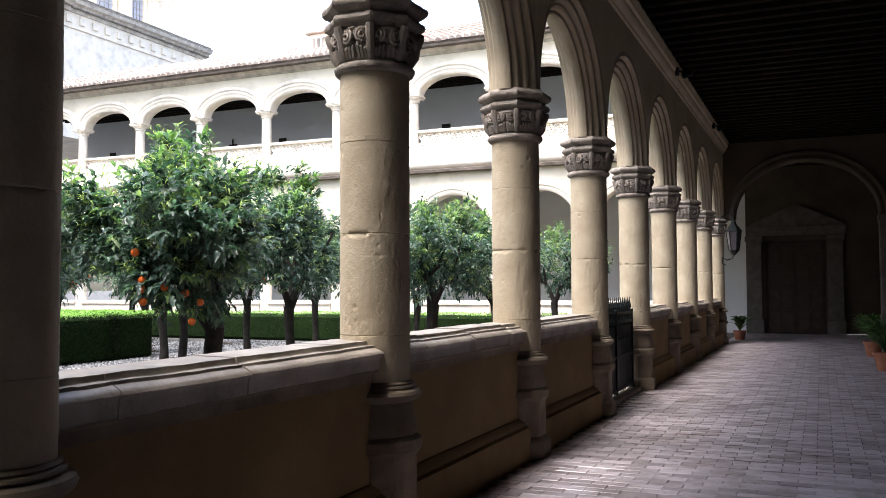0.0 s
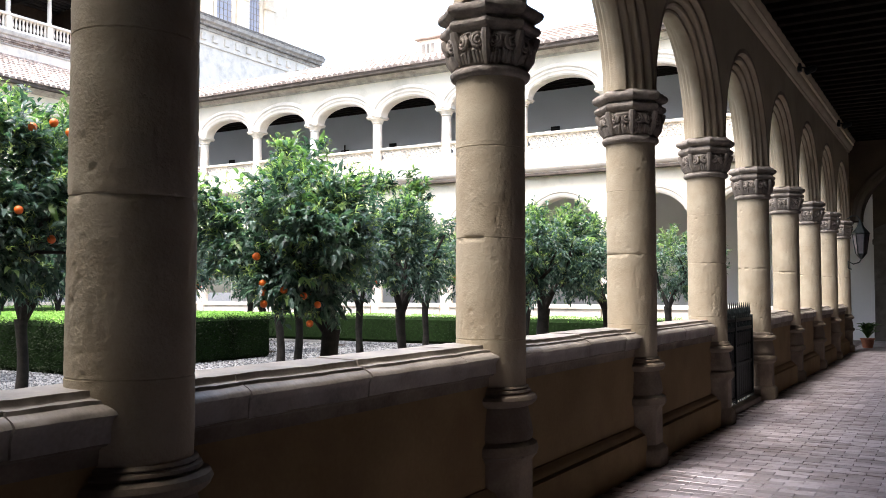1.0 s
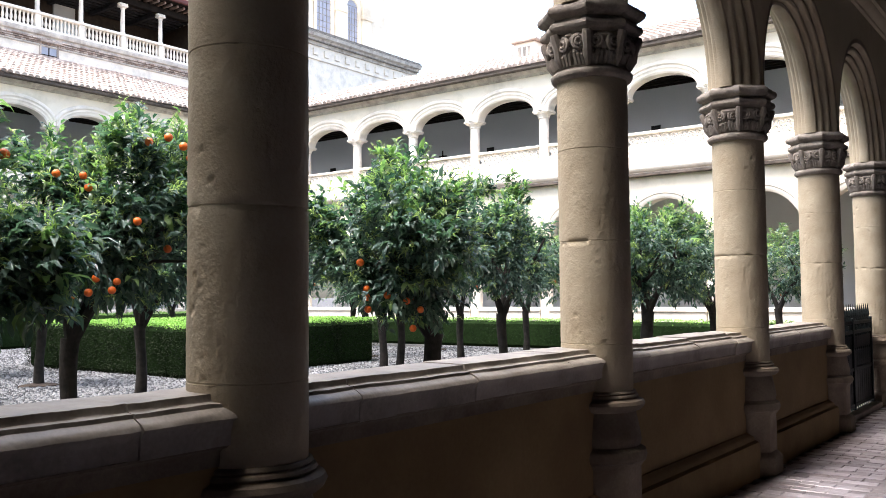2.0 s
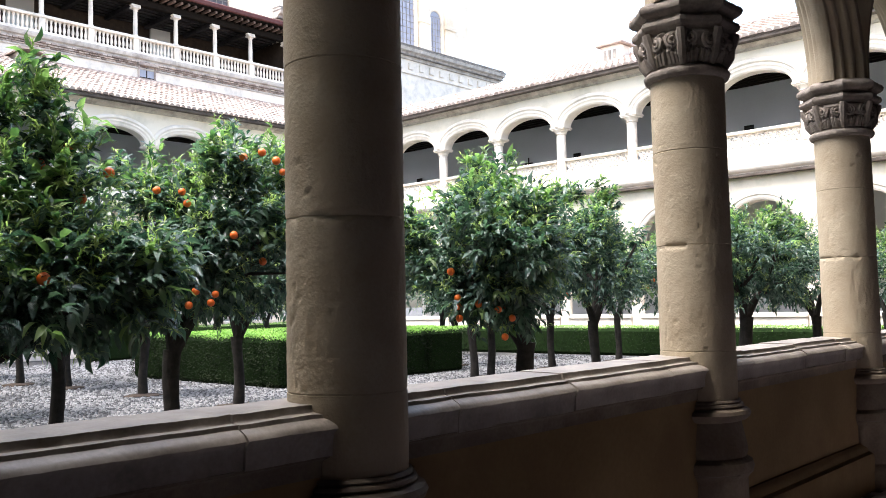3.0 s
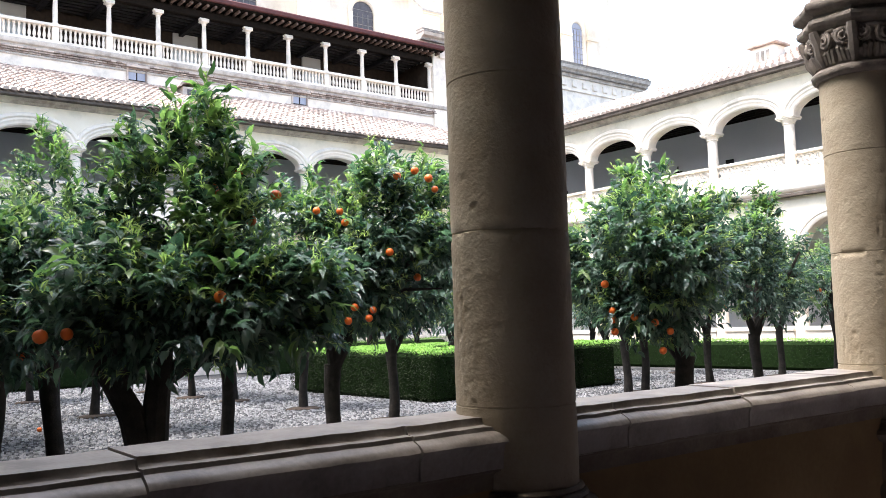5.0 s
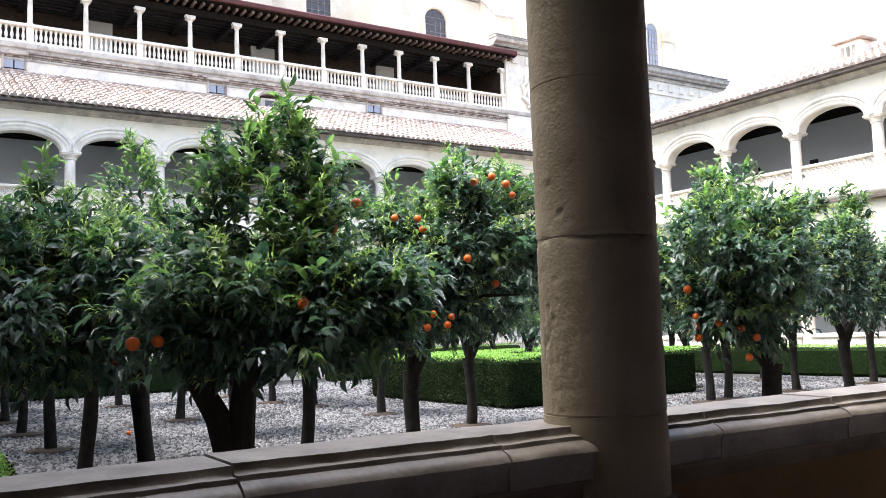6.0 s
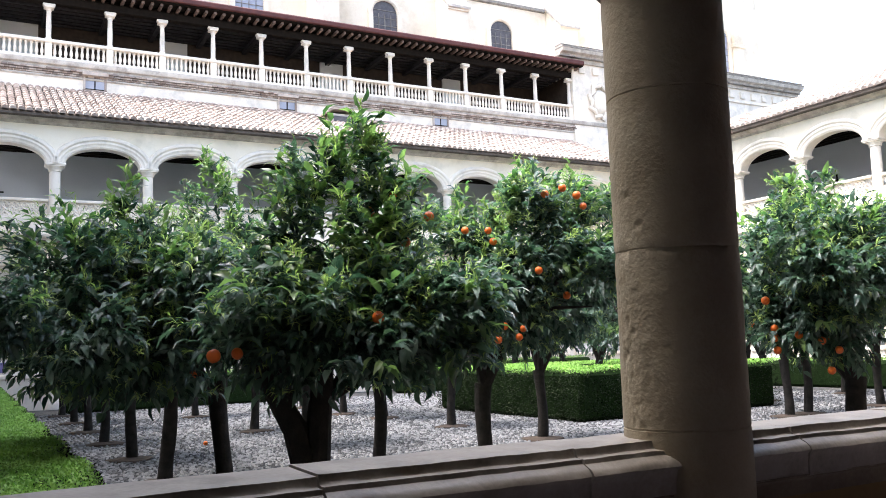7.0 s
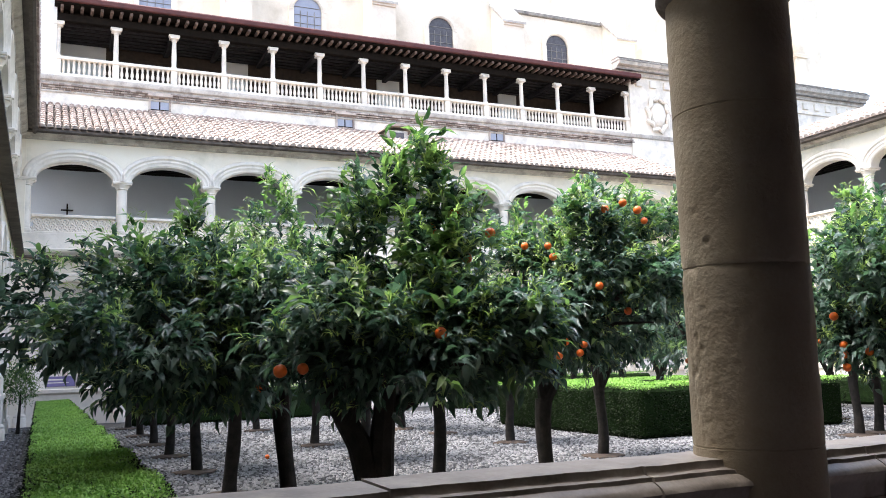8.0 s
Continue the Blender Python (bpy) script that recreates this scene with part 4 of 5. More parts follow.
for i in range(13):
    part("frieze_block", Build().box(0.25 + 0.84 * i, -0.10, 14.68, 0.60 + 0.84 * i, 0.02, 15.06, 0.02), FACESTONE, trans)
part("frieze_moulding", Build().box(0, -0.08, 14.42, 10.8, 0.02, 14.54, 0.02), FACESTONE, trans)
part("drum", Build().box(-1.0, 4.0, 15.2, 12.6, 14, 28), CHURCH, trans)
for u, wd, up in ((3.6, 1.3, 21.6), (6.7, 1.3, 21.6), (9.3, 1.0, 20.5)):
    church_window(trans, u, 4.0, 17.7, wd, up)
for u in (5.2, 8.1, 10.5):
    part("pilaster", Build().box(u - 0.4, 3.7, 15.3, u + 0.4, 4.05, 24.6, 0.03).box(u - 0.55, 3.6, 24.5, u + 0.55, 4.05, 25.1, 0.03).box(u - 0.5, 3.62, 19.4, u + 0.5, 4.05, 19.65, 0.03), CHURCH, trans)

# chimney on the north roof
chim = thing("chimney", "small pale plastered chimney with tiled cap on the roof", "chimney", pose(-13.9, YN + 2.3, 10.0))
part("flue", Build().box(-0.42, -0.35, -0.3, 0.42, 0.35, 0.78, 0.02), FACESTONE, chim)
for i in range(3):
    part("slot", Build().box(-0.28 + 0.2 * i, -0.37, 0.25, -0.16 + 0.2 * i, -0.33, 0.62), DARKLEDGE, chim)
part("cap", Build().box(-0.56, -0.48, 0.78, 0.56, 0.48, 0.86, 0.02).add([(-0.55, -0.47, 0.86), (0.55, -0.47, 0.86), (0.55, 0.47, 0.86), (-0.55, 0.47, 0.86), (-0.3, 0, 1.06), (0.3, 0, 1.06)], [(0, 1, 5, 4), (1, 2, 5), (2, 3, 4, 5), (3, 0, 4), (0, 3, 2, 1)]), TILE, chim)


# ---- plants ----
def leaf_mesh(name, mat, centres, ways, length, width, droop, rng, fine=False):
    """Folded, drooping leaves: one at each centre, pointing along its way."""
    n = len(centres)
    w = ways / np.linalg.norm(ways, axis=1, keepdims=True)
    ref = rng.normal(size=(n, 3)) * 0.35 + np.array([0, 0, 1.0])
    side = np.cross(w, ref)
    side /= np.linalg.norm(side, axis=1, keepdims=True) + 1e-9
    up = np.cross(side, w)
    ln = (length * rng.uniform(0.65, 1.2, n))[:, None]
    wd = (width * rng.uniform(0.75, 1.15, n))[:, None]
    def at(s, half, lift):
        return centres + w * ln * s + side * wd * half + up * (ln * droop * (1 - (2.1 * s - 0.9) ** 2) + wd * lift)
    tip = centres + w * ln - up * ln * droop * 1.3
    if fine:
        v = np.stack([centres, at(0.28, 0.46, 0.16), at(0.30, 0, 0), at(0.28, -0.46, 0.16), at(0.62, 0.44, 0.15), at(0.64, 0, 0), at(0.62, -0.44, 0.15), tip], axis=1)
        along = np.array([0, 0.36, 0.20, 0.36, 0.74, 0.56, 0.74, 1.0])
        tri = np.array([[0, 2, 1], [0, 3, 2], [1, 2, 5], [1, 5, 4], [2, 3, 6], [2, 6, 5], [4, 5, 7], [5, 6, 7]])
    else:
        v = np.stack([centres, at(0.45, 0.5, 0.18), at(0.48, 0, 0), at(0.45, -0.5, 0.18), tip], axis=1)
        along = np.array([0, 0.55, 0.40, 0.55, 1.0])
        tri = np.array([[0, 2, 1], [0, 3, 2], [1, 2, 4], [2, 3, 4]])
    base = (np.arange(n) * v.shape[1])[:, None]
    v = v.reshape(-1, 3)
    f = (base[:, None, :] + tri[None]).reshape(-1, 3)
    me = bpy.data.meshes.new(name)
    me.vertices.add(len(v))
    me.vertices.foreach_set("co", v.astype(np.float32).ravel())
    me.loops.add(f.size)
    me.loops.foreach_set("vertex_index", f.astype(np.int32).ravel())
    me.polygons.add(len(f))
    me.polygons.foreach_set("loop_start", (np.arange(len(f)) * 3).astype(np.int32))
    me.polygons.foreach_set("loop_total", np.full(len(f), 3, np.int32))
    me.attributes.new("along", "FLOAT", "POINT").data.foreach_set("value", np.tile(along * 52.0, n).astype(np.float32))
    me.materials.append(mat)
    me.update()
    me.validate()
    return me


orange_me = Build().lathe([(0.006, -0.038), (0.020, -0.035), (0.033, -0.022), (0.039, -0.002), (0.035, 0.018), (0.022, 0.032), (0.008, 0.036)], 14).mesh("orange", ORANGE, True)


def orange_tree(seed, offset, radius, low, top, leaves, trunk=0.085, forks=3, fruit=8, spires=3, at=(), label="", leaf=0.13, fork_z=1.14, spire=0.35, stems=(), extra=()):
    """A citrus tree: a leaning trunk that forks into limbs, a crown of drooping leaves in clumps, pale new shoots, oranges."""
    rng, r = np.random.default_rng(seed), random.Random(seed)
    t = thing("orange_tree", label or "orange tree with dark glossy crown and ripe oranges", "tree", group="orange trees of the court")
    ox, oy = offset
    cz, hz = (low + top) / 2, (top - low) / 2
    tr = Build()
    fork = Vector((ox * 0.05, oy * 0.05, fork_z + r.uniform(-0.08, 0.08)))
    pts, rad = [], []
    for i in range(8):
        s = i / 7
        pts.append((fork.x * s + 0.02 * math.sin(5 * s + seed), fork.y * s + 0.02 * math.cos(4 * s + seed), -0.05 + (fork.z + 0.05) * s))
        rad.append(trunk * (1.22 - 0.75 * min(s, 0.25) / 0.25 * 0.3 + 0.05 * math.sin(9 * s + seed) + (0.12 if i == 7 else 0)))
    tr.tube(pts, rad, 10)
    ends = []
    for i in range(forks):
        a = 2 * math.pi * (i + r.uniform(-0.2, 0.2)) / forks + seed
        if stems:
            a = math.atan2(stems[i][1], stems[i][0])
        end = Vector(stems[i]) if stems else Vector((ox + math.cos(a) * radius * 0.55, oy + math.sin(a) * radius * 0.55, cz + hz * r.uniform(-0.1, 0.35)))
        p1 = fork.lerp(end, 0.30) + Vector((0, 0, 0.12))
        p2 = fork.lerp(end, 0.7) + Vector((0, 0, -0.06))
        tr.tube([fork - Vector((0, 0, 0.05)), p1, p2, end], [trunk * 0.78, trunk * (0.74 if stems else 0.5), trunk * (0.6 if stems else 0.36), trunk * 0.2], 8)
        ends.append((p2, end))
        for j in range(3):
            b = a + r.uniform(-1.2, 1.2)
            e2 = Vector((ox + math.cos(b) * radius * r.uniform(0.4, 0.85), oy + math.sin(b) * radius * r.uniform(0.4, 0.85), cz + hz * r.uniform(-0.45, 0.7)))
            q = p1.lerp(p2, r.random())
            tr.tube([q, q.lerp(e2, 0.5) + Vector((0, 0, 0.08)), e2], [trunk * 0.36, trunk * 0.25, trunk * 0.08], 6)
    part("trunk", tr, BARK, t, "", True)
    # clumps: lobes of the crown, then twigs in each lobe
    lobes = []
    n_lobes = 30
    for i in range(n_lobes):
        d = rng.normal(size=3)
        d /= np.linalg.norm(d)
        q = rng.uniform(0.40, 0.82)
        lobes.append((np.array([ox + d[0] * radius * q, oy + d[1] * radius * q, cz + d[2] * hz * q]), radius * rng.uniform(0.19, 0.32)))
    lobes = [(np.array([ox + (c[0] - ox) * w, oy + (c[1] - oy) * w, c[2]]), q) for c, q in lobes for w in [1.0 - 0.22 * max(0.0, (cz - c[2]) / hz)]]
    for i in range(spires):
        a, q = rng.uniform(0, 2 * np.pi), rng.uniform(0.0, 0.55) if i else 0.1
        sx, sy = ox + np.cos(a) * radius * q, oy + np.sin(a) * radius * q
        tall = spire * (1.0 if i == 0 else rng.uniform(0.2, 0.6))
        for k in range(3):
            lobes.append((np.array([sx, sy, top - 0.25 + (tall + 0.1) * k / 2]), 0.22 - 0.06 * k))
    for i in range(7):                     # loose branches that break the outline
        d = rng.normal(size=3)
        d[2] = abs(d[2]) * 0.8 - 0.15
        d /= np.linalg.norm(d)
        lobes.append((np.array([ox + d[0] * radius * 0.92, oy + d[1] * radius * 0.92, cz + d[2] * hz * 1.02]), rng.uniform(0.20, 0.30)))
    for x, y, z, q in extra:
        lobes.append((np.array([x, y, z]), q))
    twigs = leaves // 9
    weight = np.array([l[1] ** 1.6 for l in lobes])
    which = rng.choice(len(lobes), twigs, p=weight / weight.sum())
    c0 = np.array([l[0] for l in lobes])[which]
    rr = np.array([l[1] for l in lobes])[which][:, None]
    d = rng.normal(size=(twigs, 3))
    d /= np.linalg.norm(d, axis=1, keepdims=True)
    pos = c0 + d * rr * rng.uniform(0.55, 1.0, (twigs, 1)) * np.array([1, 1, 0.85])
    pos[:, 2] = np.maximum(pos[:, 2], low - 0.1 + rng.uniform(0, 0.25, twigs))
    out = pos - np.array([ox, oy, cz - 0.25 * hz])
    out /= np.linalg.norm(out, axis=1, keepdims=True)
    twig_way = out * 0.8 + d * 0.5 + rng.normal(size=(twigs, 3)) * 0.25
    cen = np.repeat(pos, 9, axis=0) + np.repeat(twig_way, 9, axis=0) * np.tile(np.linspace(-0.10, 0.10, 9), twigs)[:, None] + rng.normal(size=(twigs * 9, 3)) * 0.012
    way = np.repeat(twig_way, 9, axis=0) * 0.60 + rng.normal(size=(twigs * 9, 3)) * np.array([0.66, 0.66, 0.30]) + np.array([0, 0, -1.0]) * (0.40 - 0.30 * np.clip(np.repeat((pos[:, 2] - low) / (top - low), 9), 0, 1))[:, None]
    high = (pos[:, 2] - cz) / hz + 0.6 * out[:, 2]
    # younger leaves gather at the top, with a sunlit tone in their colour
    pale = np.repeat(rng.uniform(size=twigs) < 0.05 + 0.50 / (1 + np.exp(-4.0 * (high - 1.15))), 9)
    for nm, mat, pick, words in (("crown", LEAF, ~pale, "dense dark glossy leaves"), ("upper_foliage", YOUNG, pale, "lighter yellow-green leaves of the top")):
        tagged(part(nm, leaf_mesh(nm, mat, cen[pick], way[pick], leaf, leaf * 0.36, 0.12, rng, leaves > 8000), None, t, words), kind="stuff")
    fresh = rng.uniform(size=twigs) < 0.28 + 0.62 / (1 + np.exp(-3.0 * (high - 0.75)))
    m = int(fresh.sum())
    tip = (c0 + d * rr * rng.uniform(0.98, 1.25, (twigs, 1)))[fresh]
    tip[:, 2] = np.maximum(tip[:, 2], low)
    yw = twig_way[fresh] * np.array([1, 1, 0.5]) + np.array([0, 0, 0.25])
    yc = np.repeat(tip, 10, axis=0) + np.repeat(yw, 10, axis=0) * np.tile(np.linspace(-0.07, 0.07, 10), m)[:, None] + rng.normal(size=(m * 10, 3)) * 0.008
    yd = np.repeat(yw, 10, axis=0) * 0.6 + rng.normal(size=(m * 10, 3)) * np.array([0.6, 0.6, 0.4]) + np.array([0, 0, 0.1])
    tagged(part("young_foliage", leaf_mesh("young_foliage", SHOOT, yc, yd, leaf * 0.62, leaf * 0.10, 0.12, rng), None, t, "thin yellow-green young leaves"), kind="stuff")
    places = [Vector(p) for p in at]
    for i in range(fruit):
        mid, q = r.choice([b for b in lobes[:n_lobes] if b[0][2] < cz + 0.15])
        way_out = Vector(mid) - Vector((ox, oy, cz))
        places.append(Vector(mid) + way_out.normalized() * q * 0.72 - Vector((0, 0, 0.08)))
    for p in places:
        part("orange", orange_me, None, t, m=pose(p.x, p.y, p.z, r.uniform(-30, 30), r.uniform(-30, 30), 0) @ Matrix.Scale(r.uniform(0.9, 1.12), 4))
    return t


def stand(t, x, y, turn=0):
    t.matrix_basis = pose(x, y, GROUND_Z, 0, 0, turn)
    return t


def soil_disc(x, y, r):
    d = thing("soil_ring", "dark soil ring round the foot of an orange tree", "soil", pose(x, y, GROUND_Z), "soil rings", "structure")
    part("soil", Build().lathe([(r, -0.03), (r * 0.97, 0.012), (r * 0.6, 0.03), (0.05, 0.04)], 18, shape=lambda a, q, z: q * (1 + 0.10 * math.sin(3 * a + x) + 0.05 * math.sin(7 * a + y))), SOIL, d)


def near_tree(seed, x, y, offset, radius, low, top, leaves, trunk, forks, fruit, spires, spire, words, oranges=(), boughs=(), fork_z=1.14, stems=()):
    """A tree close to the walk: oranges hang at given places, boughs are upper clumps with place and size."""
    stand(orange_tree(seed, offset, radius, low, top, leaves, trunk, forks, fruit, spires, oranges, words, leaf=0.14, fork_z=fork_z, spire=spire, stems=stems, extra=boughs), x, y)
    soil_disc(x, y, 0.34 + 0.03 * (seed % 3))


near_tree(11, -3.3, 1.75, (0.1, 0.25), 0.88, 1.25, 2.1, 9000, 0.115, 2, 2, 0, 0.42, "large orange tree with a forked dark trunk",
          oranges=[(0.24, 0.52, 2.56), (0.16, 0.38, 2.46), (0.24, 0.62, 2.25), (0.34, 0.76, 2.42), (0.35, -0.75, 1.5), (0.33, -0.6, 1.51)],
          boughs=[(0.1, 0.28, 2.32, 0.36), (-0.05, -0.12, 2.42, 0.25), (0.2, 0.52, 2.42, 0.27), (0.0, 0.02, 2.72, 0.23), (0.2, 0.46, 2.7, 0.23), (0.1, 0.27, 2.88, 0.21), (0.11, 0.3, 3.04, 0.13)],
          fork_z=0.50, stems=((0.05, 0.10, 1.9), (-0.05, -0.42, 1.75)))
near_tree(12, -5.75, 1.78, (0.4, -0.93), 1.55, 1.2, 2.46, 14500, 0.08, 3, 2, 3, 0.1, "wide drooping orange tree with dark crown",
          boughs=[(0.4, -1.0, 2.48, 0.3), (0.4, -1.45, 2.42, 0.3), (0.4, -0.6, 2.42, 0.28), (0.35, -0.95, 2.8, 0.1), (0.35, -0.94, 2.98, 0.05), (0.3, -2.2, 2.22, 0.26)])
near_tree(13, -5.85, 4.62, (0.3, 0.3), 1.22, 1.36, 3.15, 11000, 0.085, 3, 2, 3, 0.2, "orange tree heavy with ripe oranges",
          oranges=[(0.93, -0.51, 1.89), (1.03, -0.34, 1.69), (1.13, -0.19, 1.66), (1.1, -0.22, 1.58), (0.99, -0.39, 1.56), (0.91, -0.52, 1.49), (0.72, -0.86, 1.64), (1.25, -0.06, 2.22), (1.28, 0.25, 3.05), (1.35, 0.37, 2.97), (1.37, 0.43, 2.86), (0.81, -0.35, 2.66), (0.82, -0.3, 2.55), (0.69, -0.55, 2.67), (1.17, 0.11, 3.0)],
          boughs=[(0.6, 1.1, 3.05, 0.36), (0.3, 0.5, 3.22, 0.28), (-0.1, -0.3, 2.98, 0.28), (0.7, 1.2, 2.5, 0.38)])
near_tree(14, -3.45, 7.6, (-0.3, -0.35), 1.25, 1.26, 2.8, 11500, 0.1, 3, 2, 3, 0.25, "orange tree with low hanging oranges",
          oranges=[(-0.03, -1.11, 1.58), (-0.03, -1.11, 1.49), (-0.02, -1.1, 1.37), (0.13, -0.97, 1.51), (0.28, -0.84, 1.45), (0.39, -0.75, 1.36), (0.33, -0.8, 1.17), (-0.07, -1.16, 1.85), (0.35, -0.8, 2.07)],
          boughs=[(-0.3, -0.2, 2.95, 0.3), (-0.7, 0.1, 2.7, 0.32), (0.3, -0.55, 2.65, 0.3)])
near_tree(19, -6.2, 13.2, (0.0, 0.0), 1.45, 1.2, 3.55, 8500, 0.09, 3, 5, 3, 0.25, "tall orange tree with dark dense crown")
near_tree(15, -3.4, 13.2, (0.0, 0.1), 1.2, 1.2, 2.85, 6500, 0.1, 3, 7, 2, 0.15, "orange tree with rounded dark crown")
near_tree(16, -8.6, 1.8, (0.3, 0.75), 1.3, 1.35, 3.0, 7500, 0.085, 3, 3, 3, 0.75, "orange tree with pale new shoots on top",
          boughs=[(0.13, 0.5, 3.22, 0.42), (0.14, 0.52, 3.58, 0.32), (0.13, 0.5, 3.84, 0.16)])
near_tree(17, -8.6, 4.6, (0.2, 0.1), 1.25, 1.3, 2.9, 6500, 0.085, 3, 4, 3, 0.3, "orange tree with pale young leaves")
near_tree(18, -9.3, 7.75, (0.2, 0.1), 1.3, 1.35, 2.9, 6500, 0.08, 4, 4, 3, 0.3, "orange tree with thin forked trunk")
far_kinds = [orange_tree(30 + i, (0.1 * i - 0.1, 0.12), 1.2 + 0.06 * i, 1.3, 2.8 + 0.12 * i, 4500, 0.08, 3, 4, 3, (), "orange tree with round dark crown in the court") for i in range(3)]
spots = [(-11.4, 1.82), (-14.25, 1.82), (-17.1, 1.84), (-20.1, 1.86), (-23.2, 1.86), (-14.5, 4.6), (-11.5, 4.62), (-19.6, 4.6), (-17.2, 7.5), (-15.3, 7.7), (-12.35, 7.8), (-20.3, 7.6),
         (-6.4, 7.55), (-9.1, 13.2), (-14.0, 12.7), (-18.4, 13.2), (-6.3, 16.1), (-9.4, 16.3), (-3.4, 16.3), (-12.3, 16.2), (-15.2, 16.2), (-3.3, 20.2), (-6.5, 19.2), (-9.4, 19.2),
         (-12.4, 19.2), (-18.3, 16.2), (-21.2, 13.4), (-15.5, 19.2), (-18.5, 19.3), (-21.4, 17.0), (-9.22, 13.91)]
tr_rng = random.Random(77)
for i, (x, y) in enumerate(spots):
    put_copy(far_kinds[i % 3], pose(x, y, GROUND_Z, 0, 0, tr_rng.uniform(0, 360)) @ Matrix.Scale(1.0, 4))
    soil_disc(x, y, 0.33)


def hedge(x0, y0, x1, y1, top, seed, density=900, size=0.045, label="clipped box hedge with bright green top"):
    """A clipped hedge: a dark heart and small leaves all over."""
    h = thing("hedge", label, "hedge", group="box hedges of the court")
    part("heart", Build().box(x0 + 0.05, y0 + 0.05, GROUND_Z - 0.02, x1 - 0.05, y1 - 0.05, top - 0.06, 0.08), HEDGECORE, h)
    rng = np.random.default_rng(seed)
    lx, ly, lz = x1 - x0, y1 - y0, top - GROUND_Z
    faces = [(lx * ly * 1.6, 2, 1), (lx * lz, 1, -1), (lx * lz, 1, 1), (ly * lz, 0, 1), (ly * lz, 0, -1)]
    pos, ways = [], []
    for area, axis, sgn in faces:
        n = int(area * density * (1.0 if axis == 2 else 0.8))
        p = rng.uniform(size=(n, 3)) * np.array([lx, ly, lz]) + np.array([x0, y0, GROUND_Z])
        lo, hi = (x0, y0, GROUND_Z)[axis], (x1, y1, top)[axis]
        p[:, axis] = (hi if sgn > 0 else lo) - sgn * np.abs(rng.normal(size=n)) * 0.035
        p[:, axis] += 0.03 * np.sin(p[:, 0] * 3.1 + seed) * np.sin(p[:, 1] * 2.7)
        d = rng.normal(size=(n, 3)) * (1.0 if axis == 2 else 0.5)
        d[:, axis] += sgn * (0.25 if axis == 2 else 0.8)
        d[:, 2] += 0.1
        pos.append(p)
        ways.append(d)
    # sides and top differ in colour to carry the hedge's shade and light
    tagged(part("side_foliage", leaf_mesh("side_foliage", HEDGE, np.concatenate(pos[1:]), np.concatenate(ways[1:]), size, size * 0.58, 0.05, rng), None, h, "small clipped leaves darkened as shaded sides"), kind="stuff")
    tagged(part("top_foliage", leaf_mesh("top_foliage", HEDGETOP, pos[0], ways[0], size, size * 0.58, 0.05, rng), None, h, "clipped leaves brightened as the sky-lit top"), kind="stuff")


hedge(-24.6, -0.42, -2.75, 0.41, 0.86, 1, 2500, 0.030)
hedge(-16.9, 9.9, -11.1, 11.4, 1.05, 2, 1300)
hedge(-12.5, 11.2, -11.1, 14.1, 1.05, 6, 1100)
hedge(-16.9, 13.9, -11.1, 15.3, 1.05, 7, 900)
hedge(-16.9, 11.2, -15.5, 14.1, 1.05, 8, 600)
hedge(-22.5, 21.3, -3.5, 22.4, 0.85, 3, 300)
hedge(-25.2, 2.0, -24.2, 9.0, 1.05, 4, 300)
hedge(-25.2, 12.5, -24.2, 20.5, 1.05, 5, 250)

for x, y in ((-12.6, 3.2),):
    k = thing("fallen_orange", "ripe orange lying on the pebbles", "orange", pose(x, y, GROUND_Z + 0.035), "fallen oranges")
    part("peel", orange_me, None, k)

shrub = thing("shrub", "small grey-green shrub at the foot of the far arcade", "shrub", pose(-23.6, -0.85, GROUND_Z))
part("stem", Build().tube([(0, 0, 0), (0.03, 0.02, 0.5), (0.0, 0.05, 1.1)], [0.05, 0.04, 0.02], 7), BARK, shrub)
g = np.random.default_rng(55)
d = g.normal(size=(2600, 3))
d /= np.linalg.norm(d, axis=1, keepdims=True)
tagged(part("foliage", leaf_mesh("foliage", FERN, d * g.uniform(0.35, 1.05, (2600, 1)) * (1 + 0.25 * np.sin(5 * d[:, :1] + 3 * d[:, 2:])) * np.array([0.55, 0.55, 0.6]) + np.array([0, 0, 1.35]), d * 0.5 + g.normal(size=(2600, 3)) * 0.6 + np.array([0, 0, 0.3]), 0.09, 0.032, 0.06, g), None, shrub, "loose grey-green leaves"), kind="stuff")
board = thing("notice_board", "blue-violet information board on the gallery wall", "board", WEST @ pose(0.3, 5.17, 1.15))
part("panel", Build().box(-0.5, -0.03, 0, 0.5, 0.0, 0.36, 0.01), BOARD, board)
part("text_bar", Build().box(-0.4, -0.034, 0.22, 0.1, -0.03, 0.27).box(-0.4, -0.034, 0.12, 0.3, -0.03, 0.15), WHITE, board, "pale lines of unreadable print")

# ---- lantern, ceiling lamps, pots ----
lan = thing("lantern", "black wrought-iron wall lantern on a scrolled bracket", "lantern", pose(0.52, 23.9, 2.35))
part("finial", Build().lathe([(0.02, 0.0), (0.06, 0.04), (0.12, 0.12), (0.13, 0.14)], 6), IRON, lan)
part("hood", Build().lathe([(0.20, 0.62), (0.22, 0.64), (0.17, 0.70), (0.08, 0.82), (0.05, 0.92), (0.02, 0.98)], 6), IRON, lan)
part("glass", Build().lathe([(0.12, 0.14), (0.185, 0.62)], 6), LAMPGLASS, lan)
for i in range(6):
    a = math.pi / 3 * i
    part("rib", Build().tube([(0.125 * math.cos(a), 0.125 * math.sin(a), 0.13), (0.195 * math.cos(a), 0.195 * math.sin(a), 0.64)], [0.012, 0.012], 5), IRON, lan)
